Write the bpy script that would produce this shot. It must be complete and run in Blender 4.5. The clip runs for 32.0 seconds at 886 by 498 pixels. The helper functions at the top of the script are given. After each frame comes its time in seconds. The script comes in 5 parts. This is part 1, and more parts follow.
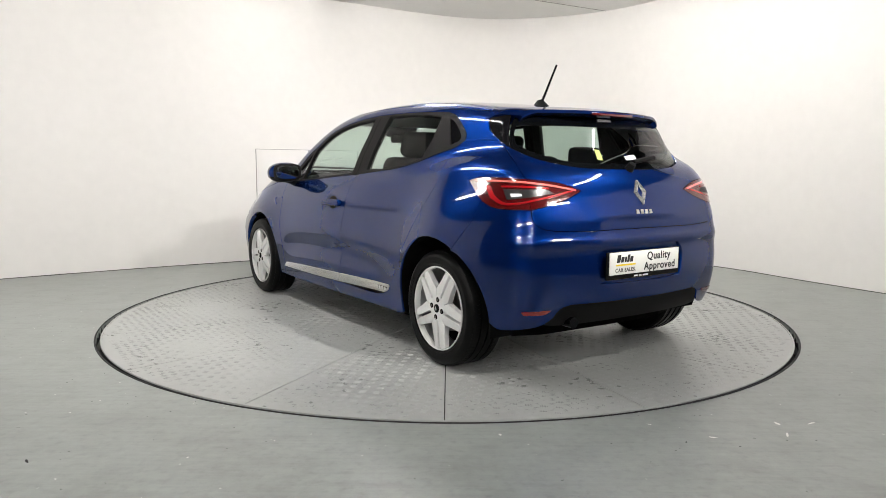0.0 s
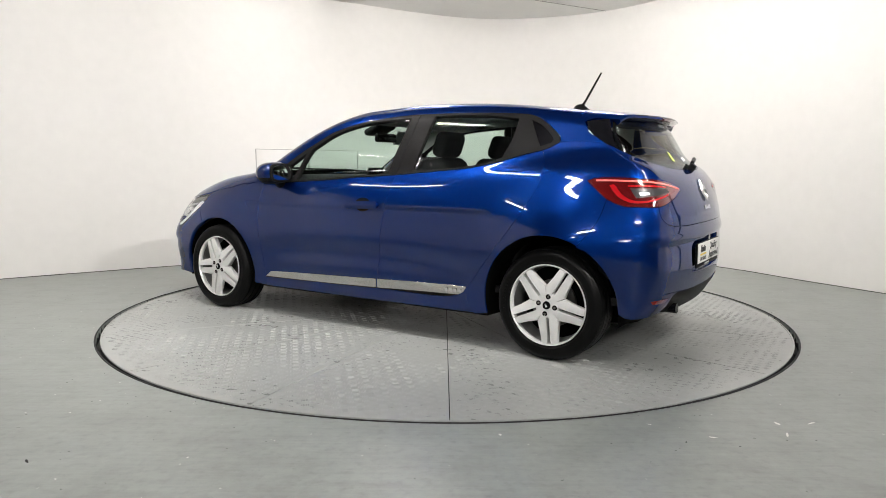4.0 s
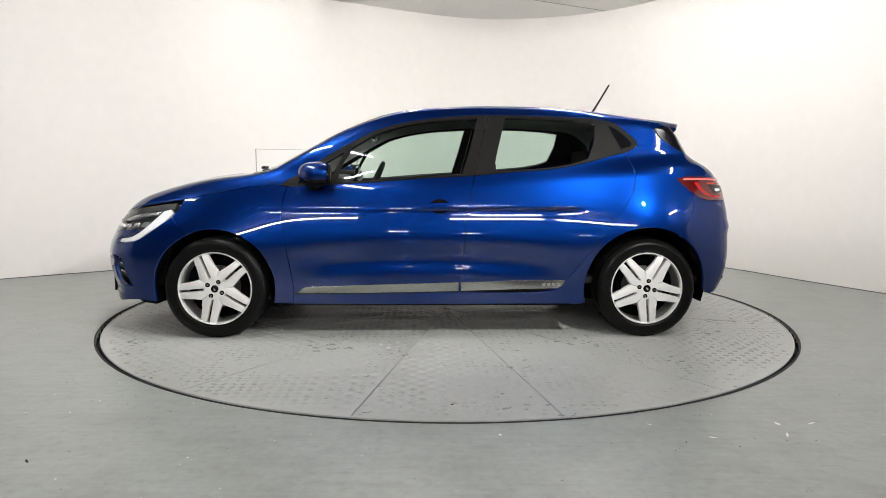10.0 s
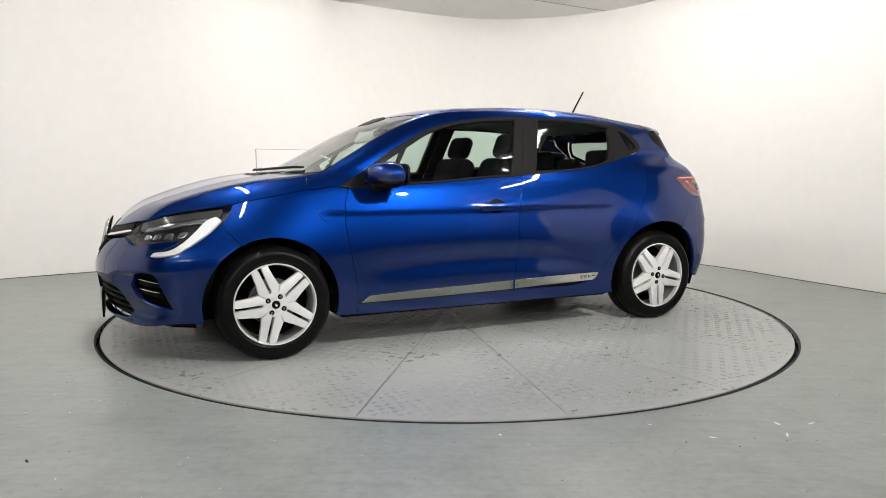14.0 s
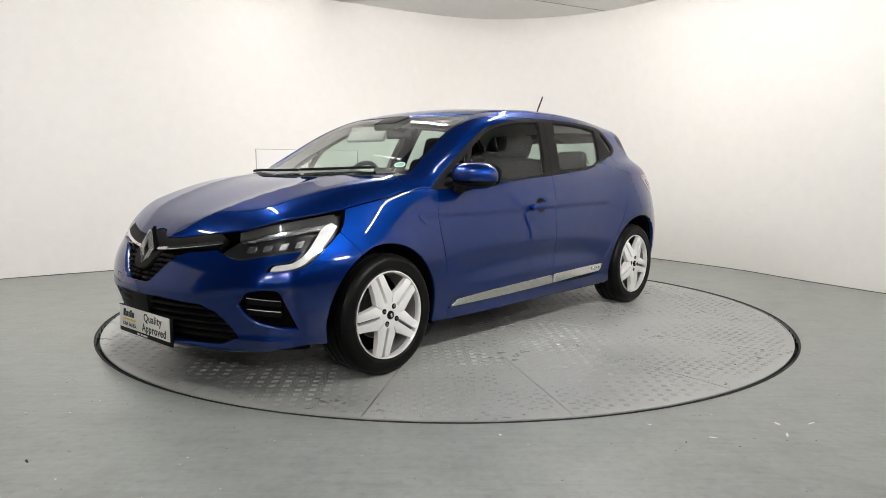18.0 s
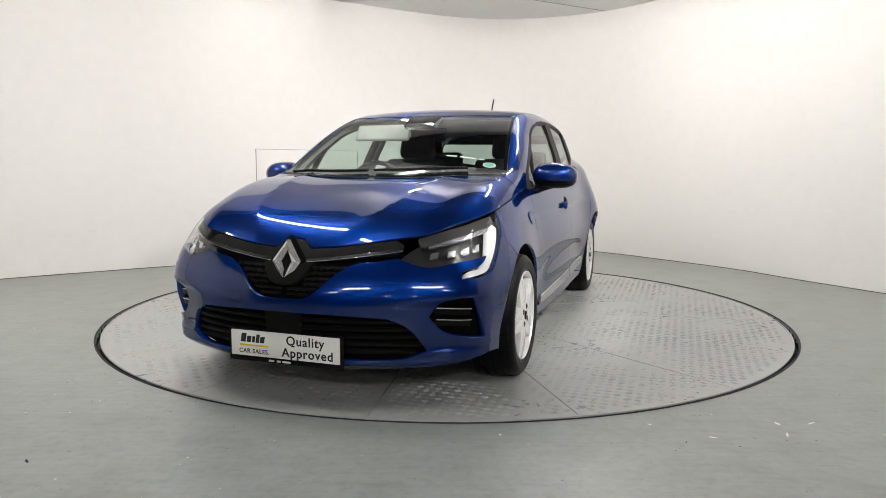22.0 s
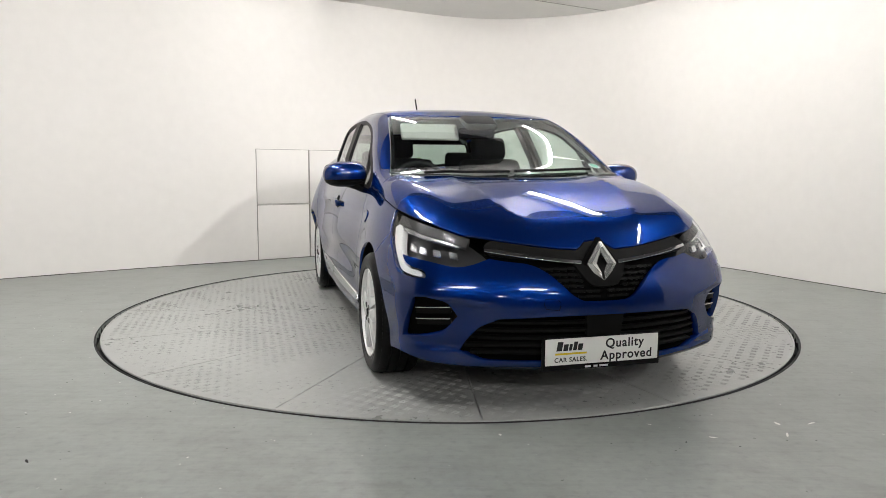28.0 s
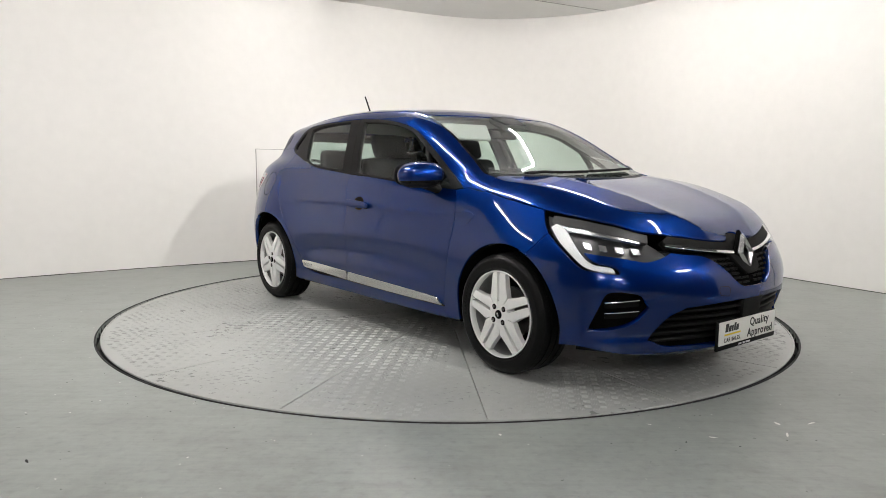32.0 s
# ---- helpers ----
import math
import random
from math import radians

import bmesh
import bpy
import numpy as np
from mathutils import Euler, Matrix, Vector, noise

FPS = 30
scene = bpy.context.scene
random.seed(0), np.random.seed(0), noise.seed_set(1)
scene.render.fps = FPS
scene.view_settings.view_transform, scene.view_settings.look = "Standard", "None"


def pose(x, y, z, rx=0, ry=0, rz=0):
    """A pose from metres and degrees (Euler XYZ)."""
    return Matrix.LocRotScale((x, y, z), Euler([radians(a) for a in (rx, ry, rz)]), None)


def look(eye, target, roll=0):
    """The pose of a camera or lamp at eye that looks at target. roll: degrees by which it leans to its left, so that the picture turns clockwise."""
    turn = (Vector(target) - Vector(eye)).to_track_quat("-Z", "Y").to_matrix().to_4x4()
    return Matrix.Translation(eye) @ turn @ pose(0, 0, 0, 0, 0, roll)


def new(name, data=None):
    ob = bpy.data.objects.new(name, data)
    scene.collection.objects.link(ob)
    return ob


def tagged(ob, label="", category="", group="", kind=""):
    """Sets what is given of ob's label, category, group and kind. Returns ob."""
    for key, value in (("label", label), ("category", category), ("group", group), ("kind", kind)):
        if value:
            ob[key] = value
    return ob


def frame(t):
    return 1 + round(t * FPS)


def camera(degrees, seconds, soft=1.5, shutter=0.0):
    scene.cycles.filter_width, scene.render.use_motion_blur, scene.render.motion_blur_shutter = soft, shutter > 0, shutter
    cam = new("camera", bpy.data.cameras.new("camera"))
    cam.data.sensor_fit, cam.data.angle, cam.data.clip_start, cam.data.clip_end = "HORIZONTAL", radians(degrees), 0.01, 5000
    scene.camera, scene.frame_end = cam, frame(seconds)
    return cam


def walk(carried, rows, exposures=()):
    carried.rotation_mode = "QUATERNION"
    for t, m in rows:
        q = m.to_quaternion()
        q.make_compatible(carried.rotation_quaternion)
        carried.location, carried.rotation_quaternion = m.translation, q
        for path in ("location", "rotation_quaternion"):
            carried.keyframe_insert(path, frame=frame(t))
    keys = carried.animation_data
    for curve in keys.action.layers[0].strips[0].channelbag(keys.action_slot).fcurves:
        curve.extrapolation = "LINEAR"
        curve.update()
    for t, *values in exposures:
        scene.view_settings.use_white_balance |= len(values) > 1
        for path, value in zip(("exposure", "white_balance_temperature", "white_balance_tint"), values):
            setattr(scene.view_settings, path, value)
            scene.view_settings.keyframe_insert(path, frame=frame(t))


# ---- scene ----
from mathutils import geometry

cam = camera(64.98, 32.0, soft=0.35)
EYE = look((0, -4.9826, 1.0175), (-0.02822, -0.01639, 0.43845), 0.322)
walk(cam, [(0, EYE), (32, EYE)], exposures=[(0, 0.04), (14, 0.06), (19, -0.02), (32, -0.04)])

# ---- light: a dim world outside, tube lamps under the ceiling inside ----
world = bpy.data.worlds.new("world")
scene.world = world
world.use_nodes = True
world.node_tree.nodes["Background"].inputs[0].default_value = (0.9, 0.95, 1.0, 1)
world.node_tree.nodes["Background"].inputs[1].default_value = 0.02
TUBE_POWER = 232.0
CEILING = 2.87
TUBES = [  # x, y, z, length, turn, glow: slanting rows over the table, then the hall behind
    (1.25, 0.83, 2.73, 1.5, -69, 0.6), (-1.55, -0.90, 2.73, 1.5, -66, 1.0), (-3.25, -1.50, 2.73, 1.2, -66, 0.3), (2.55, -1.50, 2.73, 1.2, -66, 0.45),
    (-1.7, -7.2, 2.70, 1.2, 4, 1.55), (1.3, -7.2, 2.70, 1.2, 4, 1.55), (4.3, -3.6, 2.66, 0.6, 60, 1.8), (-0.8, -2.75, 2.73, 0.7, -66, 0.9),
    # unseen lamp, added only to brighten the middle of the far wall
    (-0.45, 1.35, 2.73, 0.9, -66, 0.9)]
TUBES += [(x, y, 2.70, 0.6, 4, 0.5) for x, y in ((-3.6, -9.0), (2.8, -9.0), (-0.4, -12.5), (2.2, -15.0))]
SPOT_AT, SPOT_AIM, SPOT_WATTS = (1.90, -3.05, 2.62), (-0.9, 1.0, 0.75), 400.0

# ---- turning of the table: degrees at the start and per second, and where the car stands on it ----
TURN_START, TURN_RATE = 124.652, 5.7647
CAR_X, CAR_Y = 0.1153, 0.0340


# ---- materials ----
def material(name, color, rough=0.5, metal=0.0, coat=0.0, bump=0.0, scale=40.0, vary=0.0, vary_scale=3.0, spec=0.5, coat_rough=0.03, rough_vary=0.0, edge=None):
    """A principled surface with variation at two scales and fine relief."""
    m = bpy.data.materials.new(name)
    m.use_nodes = True
    t, n = m.node_tree, m.node_tree.nodes
    p = n["Principled BSDF"]
    p.inputs["Base Color"].default_value = (*color, 1)
    p.inputs["Roughness"].default_value = rough
    p.inputs["Metallic"].default_value = metal
    p.inputs["Coat Weight"].default_value = coat
    p.inputs["Coat Roughness"].default_value = coat_rough
    p.inputs["Specular IOR Level"].default_value = spec
    if edge:
        p.inputs["Specular Tint"].default_value = (*edge, 1)
    co = n.new("ShaderNodeTexCoord")
    if vary or rough_vary:
        a, b, mix = n.new("ShaderNodeTexNoise"), n.new("ShaderNodeTexNoise"), n.new("ShaderNodeMix")
        a.inputs["Scale"].default_value, a.inputs["Detail"].default_value = vary_scale, 5
        b.inputs["Scale"].default_value, b.inputs["Detail"].default_value = vary_scale * 14, 3
        for q in (a, b):
            t.links.new(co.outputs["Object"], q.inputs["Vector"])
        add = n.new("ShaderNodeMath")
        add.operation = "MULTIPLY_ADD"
        add.inputs[1].default_value = 0.45
        t.links.new(b.outputs["Fac"], add.inputs[0])
        half = n.new("ShaderNodeMath")
        half.operation = "MULTIPLY"
        half.inputs[1].default_value = 0.55
        t.links.new(a.outputs["Fac"], half.inputs[0])
        t.links.new(half.outputs[0], add.inputs[2])
        spread = n.new("ShaderNodeMapRange")
        spread.inputs[1].default_value, spread.inputs[2].default_value = 0.3, 0.7
        t.links.new(add.outputs[0], spread.inputs[0])
        if vary:
            mix.data_type = "RGBA"
            mix.inputs[6].default_value = (*[c * (1 - vary) for c in color], 1)
            mix.inputs[7].default_value = (*[min(1, c * (1 + vary)) for c in color], 1)
            t.links.new(spread.outputs[0], mix.inputs[0])
            t.links.new(mix.outputs[2], p.inputs["Base Color"])
        if rough_vary:
            r = n.new("ShaderNodeMapRange")
            r.inputs[3].default_value, r.inputs[4].default_value = max(0.02, rough - rough_vary), rough + rough_vary
            t.links.new(spread.outputs[0], r.inputs[0])
            t.links.new(r.outputs[0], p.inputs["Roughness"])
    if bump:
        g, bu = n.new("ShaderNodeTexNoise"), n.new("ShaderNodeBump")
        g.inputs["Scale"].default_value, g.inputs["Detail"].default_value = scale, 4
        bu.inputs["Strength"].default_value, bu.inputs["Distance"].default_value = bump, 0.004
        t.links.new(co.outputs["Object"], g.inputs["Vector"])
        t.links.new(g.outputs["Fac"], bu.inputs["Height"])
        t.links.new(bu.outputs["Normal"], p.inputs["Normal"])
    return m


def glass_material(name, tint, rough=0.0, base=0.045):
    """Thin glass: see-through with a tint, and a mirror gloss that grows with the angle."""
    m = bpy.data.materials.new(name)
    m.use_nodes = True
    t, n = m.node_tree, m.node_tree.nodes
    n.remove(n["Principled BSDF"])
    clear, gloss, mix, facing_ = n.new("ShaderNodeBsdfTransparent"), n.new("ShaderNodeBsdfGlossy"), n.new("ShaderNodeMixShader"), n.new("ShaderNodeLayerWeight")
    clear.inputs[0].default_value = (*tint, 1)
    gloss.inputs["Roughness"].default_value = rough
    facing_.inputs[0].default_value = 0.5
    power, scaled = n.new("ShaderNodeMath"), n.new("ShaderNodeMath")
    power.operation, scaled.operation = "POWER", "MULTIPLY_ADD"
    power.inputs[1].default_value = 5.0
    scaled.inputs[1].default_value, scaled.inputs[2].default_value = 1 - base, base
    t.links.new(facing_.outputs["Facing"], power.inputs[0])
    t.links.new(power.outputs[0], scaled.inputs[0])
    t.links.new(scaled.outputs[0], mix.inputs[0])
    t.links.new(clear.outputs[0], mix.inputs[1])
    t.links.new(gloss.outputs[0], mix.inputs[2])
    t.links.new(mix.outputs[0], n["Material Output"].inputs[0])
    return m


def paint_material(name, flake, body, rough):
    """Car paint: a coloured layer of metal flakes over a little pigment, under a clear coat whose gloss grows with the angle."""
    m = bpy.data.materials.new(name)
    m.use_nodes = True
    t, n = m.node_tree, m.node_tree.nodes
    n.remove(n["Principled BSDF"])
    metal, pigment, under = n.new("ShaderNodeBsdfGlossy"), n.new("ShaderNodeBsdfDiffuse"), n.new("ShaderNodeAddShader")
    coat, rim, both_ = n.new("ShaderNodeBsdfGlossy"), n.new("ShaderNodeFresnel"), n.new("ShaderNodeMixShader")
    co, grain, vary = n.new("ShaderNodeTexCoord"), n.new("ShaderNodeTexNoise"), n.new("ShaderNodeMix")
    grain.inputs["Scale"].default_value, grain.inputs["Detail"].default_value = 60, 4
    vary.data_type = "RGBA"
    vary.inputs[6].default_value = (*[c * 0.93 for c in flake], 1)
    vary.inputs[7].default_value = (*[c * 1.07 for c in flake], 1)
    metal.inputs["Roughness"].default_value = rough
    pigment.inputs["Color"].default_value = (*body, 1)
    coat.inputs["Color"].default_value = (1, 1, 1, 1)
    coat.inputs["Roughness"].default_value = 0.015
    rim.inputs["IOR"].default_value = 1.5
    t.links.new(co.outputs["Object"], grain.inputs["Vector"])
    t.links.new(grain.outputs["Fac"], vary.inputs[0])
    t.links.new(vary.outputs[2], metal.inputs["Color"])
    t.links.new(metal.outputs[0], under.inputs[0])
    t.links.new(pigment.outputs[0], under.inputs[1])
    t.links.new(rim.outputs[0], both_.inputs[0])
    t.links.new(under.outputs[0], both_.inputs[1])
    t.links.new(coat.outputs[0], both_.inputs[2])
    t.links.new(both_.outputs[0], n["Material Output"].inputs[0])
    return m


def lamp_material(name, color, strength):
    m = bpy.data.materials.new(name)
    m.use_nodes = True
    p = m.node_tree.nodes["Principled BSDF"]
    p.inputs["Base Color"].default_value = (*color, 1)
    p.inputs["Emission Color"].default_value = (*color, 1)
    p.inputs["Emission Strength"].default_value = strength
    return m


WALL = material("white_wall_paint", (0.80, 0.778, 0.750), 0.6, bump=0.12, scale=55, vary=0.03, vary_scale=0.7)
CEILING_PAINT = material("ceiling_paint", (0.74, 0.73, 0.71), 0.7, bump=0.1, scale=60, vary=0.03)
HALL_CEILING = material("dark_hall_ceiling", (0.04, 0.04, 0.042), 0.8, vary=0.2)
DARK_WALL = material("dark_hall_wall", (0.035, 0.035, 0.04), 0.7, bump=0.2, vary=0.2)
def floor_material():
    """Painted concrete: blotches, faint drag marks, fine dark specks and a patchy gloss."""
    m = material("grey_floor_paint", (0.292, 0.314, 0.296), 0.36, bump=0.14, scale=22, vary=0.17, vary_scale=1.6, rough_vary=0.08)
    t, n = m.node_tree, m.node_tree.nodes
    p = n["Principled BSDF"]
    last = p.inputs["Base Color"].links[0].from_socket
    co = n.new("ShaderNodeTexCoord")
    for turn, size, stretch, lo, hi, dark in ((25, 2.2, 14.0, 0.42, 0.80, 0.92), (-38, 3.5, 22.0, 0.42, 0.80, 1.07), (0, 5.0, 1.0, 0.45, 0.80, 0.84), (0, 26.0, 1.0, 0.52, 0.80, 0.84), (0, 150.0, 1.0, 0.60, 0.80, 0.75)):
        mp, nz, rg, mx = n.new("ShaderNodeMapping"), n.new("ShaderNodeTexNoise"), n.new("ShaderNodeMapRange"), n.new("ShaderNodeMix")
        mp.inputs["Rotation"].default_value = (0, 0, radians(turn))
        mp.inputs["Scale"].default_value = (1.0, stretch, 1.0)
        nz.inputs["Scale"].default_value, nz.inputs["Detail"].default_value = size, 4
        rg.inputs[1].default_value, rg.inputs[2].default_value = lo, hi
        mx.data_type, mx.blend_type = "RGBA", "MULTIPLY"
        mx.inputs[7].default_value = (dark, dark * 0.995, dark * 0.985, 1)
        t.links.new(co.outputs["Object"], mp.inputs["Vector"])
        t.links.new(mp.outputs[0], nz.inputs["Vector"])
        t.links.new(nz.outputs["Fac"], rg.inputs[0])
        t.links.new(rg.outputs[0], mx.inputs[0])
        t.links.new(last, mx.inputs[6])
        last = mx.outputs[2]
    t.links.new(last, p.inputs["Base Color"])
    return m


FLOOR = floor_material()
DECK_PAINT = material("grey_deck_paint", (0.372, 0.384, 0.368), 0.32, bump=0.10, scale=35, vary=0.16, vary_scale=1.5, rough_vary=0.08, spec=0.6)
TREAD_WORN = material("worn_tread_tops", (0.40, 0.41, 0.40), 0.30, vary=0.15, vary_scale=2.0, rough_vary=0.1)
GREY_JOINT = material("grey_joint", (0.30, 0.29, 0.27), 0.8, vary=0.3, vary_scale=9)
FOOT_DIRT = material("dirty_joint", (0.10, 0.098, 0.09), 0.8, vary=0.8, vary_scale=4.0)
GAP = material("dark_gap", (0.012, 0.012, 0.012), 0.8, vary=0.3)
SPECK = material("white_paint_speck", (0.75, 0.75, 0.72), 0.5)
BATTEN = material("white_batten", (0.8, 0.8, 0.8), 0.4)
PAINT = paint_material("blue_metallic_paint", (0.0006, 0.0148, 0.112), (0.0002, 0.003, 0.020), 0.34)
FRAME = material("dark_window_frame", (0.010, 0.0095, 0.0095), 0.45, spec=0.06, vary=0.1)
BLACK_GLOSS = material("black_gloss_plastic", (0.004, 0.004, 0.005), 0.12, spec=0.12)
BLACK = material("black_plastic", (0.006, 0.006, 0.006), 0.5, bump=0.08, scale=300, spec=0.07)
DARK = material("dark_cavity", (0.003, 0.003, 0.003), 0.9, spec=0.05)
CHROME = material("chrome", (0.75, 0.75, 0.76), 0.07, metal=1.0)
SATIN = material("satin_silver", (0.66, 0.66, 0.65), 0.22, metal=0.85)
WHEEL_SILVER = material("silver_wheel_paint", (0.78, 0.78, 0.77), 0.32, metal=0.3, coat=0.6, vary=0.04, vary_scale=12)
# wheel silver darkened: shade behind the spokes is put into the colour
BARREL_SHADE = material("shaded_wheel_barrel", (0.34, 0.34, 0.335), 0.4, metal=0.5, vary=0.1, vary_scale=15)
STRIP = material("polished_strip", (0.62, 0.62, 0.61), 0.16, metal=1.0)
STEEL = material("dull_steel", (0.20, 0.19, 0.18), 0.45, metal=0.9, vary=0.2, vary_scale=20)
RUBBER = material("tyre_rubber", (0.0035, 0.0035, 0.0035), 0.38, spec=0.12, bump=0.10, scale=200, vary=0.2, vary_scale=8)
GLASS = glass_material("window_glass", (0.74, 0.84, 0.79))
PRIVACY = glass_material("rear_window_glass", (0.52, 0.60, 0.57))
LENS = glass_material("clear_lens", (0.94, 0.95, 0.95))
LAMP_CHROME = material("lamp_reflector", (0.62, 0.62, 0.64), 0.24, metal=1.0)
LAMP_WHITE = material("lamp_light_guide", (0.86, 0.87, 0.88), 0.18, coat=1.0)
LAMP_GREY = material("lamp_bezel", (0.012, 0.012, 0.013), 0.3)
LAMP_BACK = material("lamp_back", (0.010, 0.010, 0.011), 0.35, spec=0.2)
LAMP_ROOF = material("lamp_upper_bezel", (0.03, 0.03, 0.03), 0.4, spec=0.25, vary=0.1, vary_scale=20)
RED = material("red_lens", (0.075, 0.0018, 0.0025), 0.12, coat=1.0)
RED_BRIGHT = material("bright_red_light_guide", (0.30, 0.005, 0.008), 0.15, coat=1.0)
RED_DULL = material("dull_red_reflector", (0.15, 0.004, 0.006), 0.2, coat=1.0)
PINK = material("pale_red_light_guide", (0.70, 0.16, 0.15), 0.15, coat=1.0)
FABRIC = material("dark_seat_fabric", (0.018, 0.018, 0.019), 0.95, spec=0.1, bump=0.3, scale=400, vary=0.15, vary_scale=30)
TRIM_DARK = material("dark_cabin_plastic", (0.014, 0.014, 0.015), 0.7, bump=0.15, scale=250, spec=0.2)
LINER = material("pale_headliner", (0.42, 0.42, 0.40), 0.9, bump=0.1, scale=300)
PLATE = material("white_plate", (0.78, 0.78, 0.74), 0.35, coat=0.4)
INK = material("black_ink", (0.01, 0.01, 0.01), 0.5)
TAG = material("yellow_green_print", (0.45, 0.55, 0.12), 0.5)
YELLOW = material("yellow_ink", (0.75, 0.55, 0.02), 0.5)
WHITE_INK = material("white_ink", (0.7, 0.7, 0.7), 0.5)
GREEN_INK = material("green_ink", (0.15, 0.45, 0.35), 0.5)
MIRROR = material("mirror_glass", (0.85, 0.87, 0.87), 0.02, metal=1.0)
SPOT_LENS = lamp_material("spot_lens_glow", (1.0, 0.97, 0.93), 60.0)
TUBE_GLOW = {g: lamp_material("tube_glow", (1.0, 0.970, 0.942), TUBE_POWER * g) for g in sorted({lamp[5] for lamp in TUBES})}


# ---- small builders ----
def part(name, mesh, mat, parent=None, label="", m=None):
    """Links a mesh, or a bmesh, as one object under a thing or part."""
    if isinstance(mesh, bmesh.types.BMesh):
        bm, mesh = mesh, bpy.data.meshes.new(name)
        bm.to_mesh(mesh)
        bm.free()
    if not mesh.materials:
        mesh.materials.append(mat)
    ob = new(name, mesh)
    if parent is not None:
        ob.parent = parent
    if m is not None:
        ob.matrix_basis = m
    return tagged(ob, label)


def smooth(bm, angle=40):
    lim = radians(angle)
    for f in bm.faces:
        f.smooth = True
    for e in bm.edges:
        if len(e.link_faces) == 2 and e.calc_face_angle(0) > lim:
            e.smooth = False
    return bm


def box(size, at=(0, 0, 0), bevel=0.0, turn=None, segments=2):
    bm = bmesh.new()
    bmesh.ops.create_cube(bm, size=1, matrix=Matrix.Diagonal((*size, 1)))
    if bevel:
        bmesh.ops.bevel(bm, geom=bm.edges[:], offset=bevel, segments=segments, affect="EDGES", profile=0.5)
    bmesh.ops.transform(bm, matrix=Matrix.Translation(at) @ (turn or Matrix()), verts=bm.verts)
    return smooth(bm)


def lathe(profile, steps=48, axis="Y"):
    """Turns (radius, offset) pairs round an axis."""
    verts, faces, n = [], [], len(profile)
    for k in range(steps):
        a = 2 * math.pi * k / steps
        for r, d in profile:
            verts.append((r * math.cos(a), d, r * math.sin(a)) if axis == "Y" else (r * math.cos(a), r * math.sin(a), d))
    for k in range(steps):
        for i in range(n - 1):
            a, b = k * n + i, (k + 1) % steps * n + i
            faces.append((a, a + 1, b + 1, b))
    me = bpy.data.meshes.new("turned")
    me.from_pydata(verts, [], faces)
    bm = bmesh.new()
    bm.from_mesh(me)
    bpy.data.meshes.remove(me)
    bmesh.ops.remove_doubles(bm, verts=bm.verts, dist=1e-5)
    bmesh.ops.recalc_face_normals(bm, faces=bm.faces)
    return smooth(bm, 35)


def tube(points, r, sides=10, taper=1.0):
    """A round bar along points."""
    bm = bmesh.new()
    rings, n = [], len(points)
    for i, p in enumerate(points):
        p = Vector(p)
        d = (Vector(points[min(i + 1, n - 1)]) - Vector(points[max(i - 1, 0)])).normalized()
        a = d.orthogonal().normalized()
        b = d.cross(a)
        k = r * (1 + (taper - 1) * i / max(1, n - 1))
        rings.append([bm.verts.new(p + k * (math.cos(q) * a + math.sin(q) * b)) for q in (2 * math.pi * j / sides for j in range(sides))])
    for i in range(n - 1):
        # match the start of the next ring to this one
        s = min(range(sides), key=lambda j: (rings[i + 1][j].co - rings[i][0].co - (Vector(points[i + 1]) - Vector(points[i]))).length)
        rings[i + 1] = rings[i + 1][s:] + rings[i + 1][:s]
        for j in range(sides):
            bm.faces.new((rings[i][j], rings[i][(j + 1) % sides], rings[i + 1][(j + 1) % sides], rings[i + 1][j]))
    bm.faces.new(rings[0][::-1])
    bm.faces.new(rings[-1])
    bmesh.ops.recalc_face_normals(bm, faces=bm.faces)
    return smooth(bm)


def spline(points, step, closed=False):
    """Points at even steps along a smooth line through the given ones."""
    p = [np.array(q, float) for q in points]
    n, out = len(p), []
    if n == 2 and not closed:
        k = max(1, int(np.linalg.norm(p[1] - p[0]) / step))
        return [p[0] + (p[1] - p[0]) * i / k for i in range(k + 1)]
    for i in range(n if closed else n - 1):
        b, c = p[i], p[(i + 1) % n]
        a = p[i - 1] if closed or i else 2 * b - c
        d = p[(i + 2) % n] if closed or i + 2 < n else 2 * c - b
        k = max(1, int(round(np.linalg.norm(c - b) / step)))
        t1, t2, t3 = (max(np.linalg.norm(v), 1e-9) ** 0.5 for v in (b - a, c - b, d - c))
        m1 = t2 * ((b - a) / t1 - (c - a) / (t1 + t2) + (c - b) / t2)
        m2 = t2 * ((c - b) / t2 - (d - b) / (t2 + t3) + (d - c) / t3)
        for j in range(k):
            t = j / k
            out.append((2 * t**3 - 3 * t**2 + 1) * b + (t**3 - 2 * t**2 + t) * m1 + (3 * t**2 - 2 * t**3) * c + (t**3 - t**2) * m2)
    if not closed:
        out.append(p[-1])
    return out


# ---- the room: a white wall bent round the turntable, closed behind the camera ----
BEND = [(-4.75, 0.52), (-4.01, 1.165), (-2.84, 2.04), (-2.10, 2.53), (-1.345, 3.03), (-0.99, 3.24), (-0.495, 3.57), (0.045, 3.87), (0.54, 3.99), (1.095, 3.92), (1.74, 3.62), (2.17, 3.18), (2.36, 2.92), (2.95, 2.10), (3.25, 1.46), (3.64, 0.71), (3.98, 0.06)]
BEND_LINE = [Vector((*p, 0)) for p in spline(BEND, 0.12)]


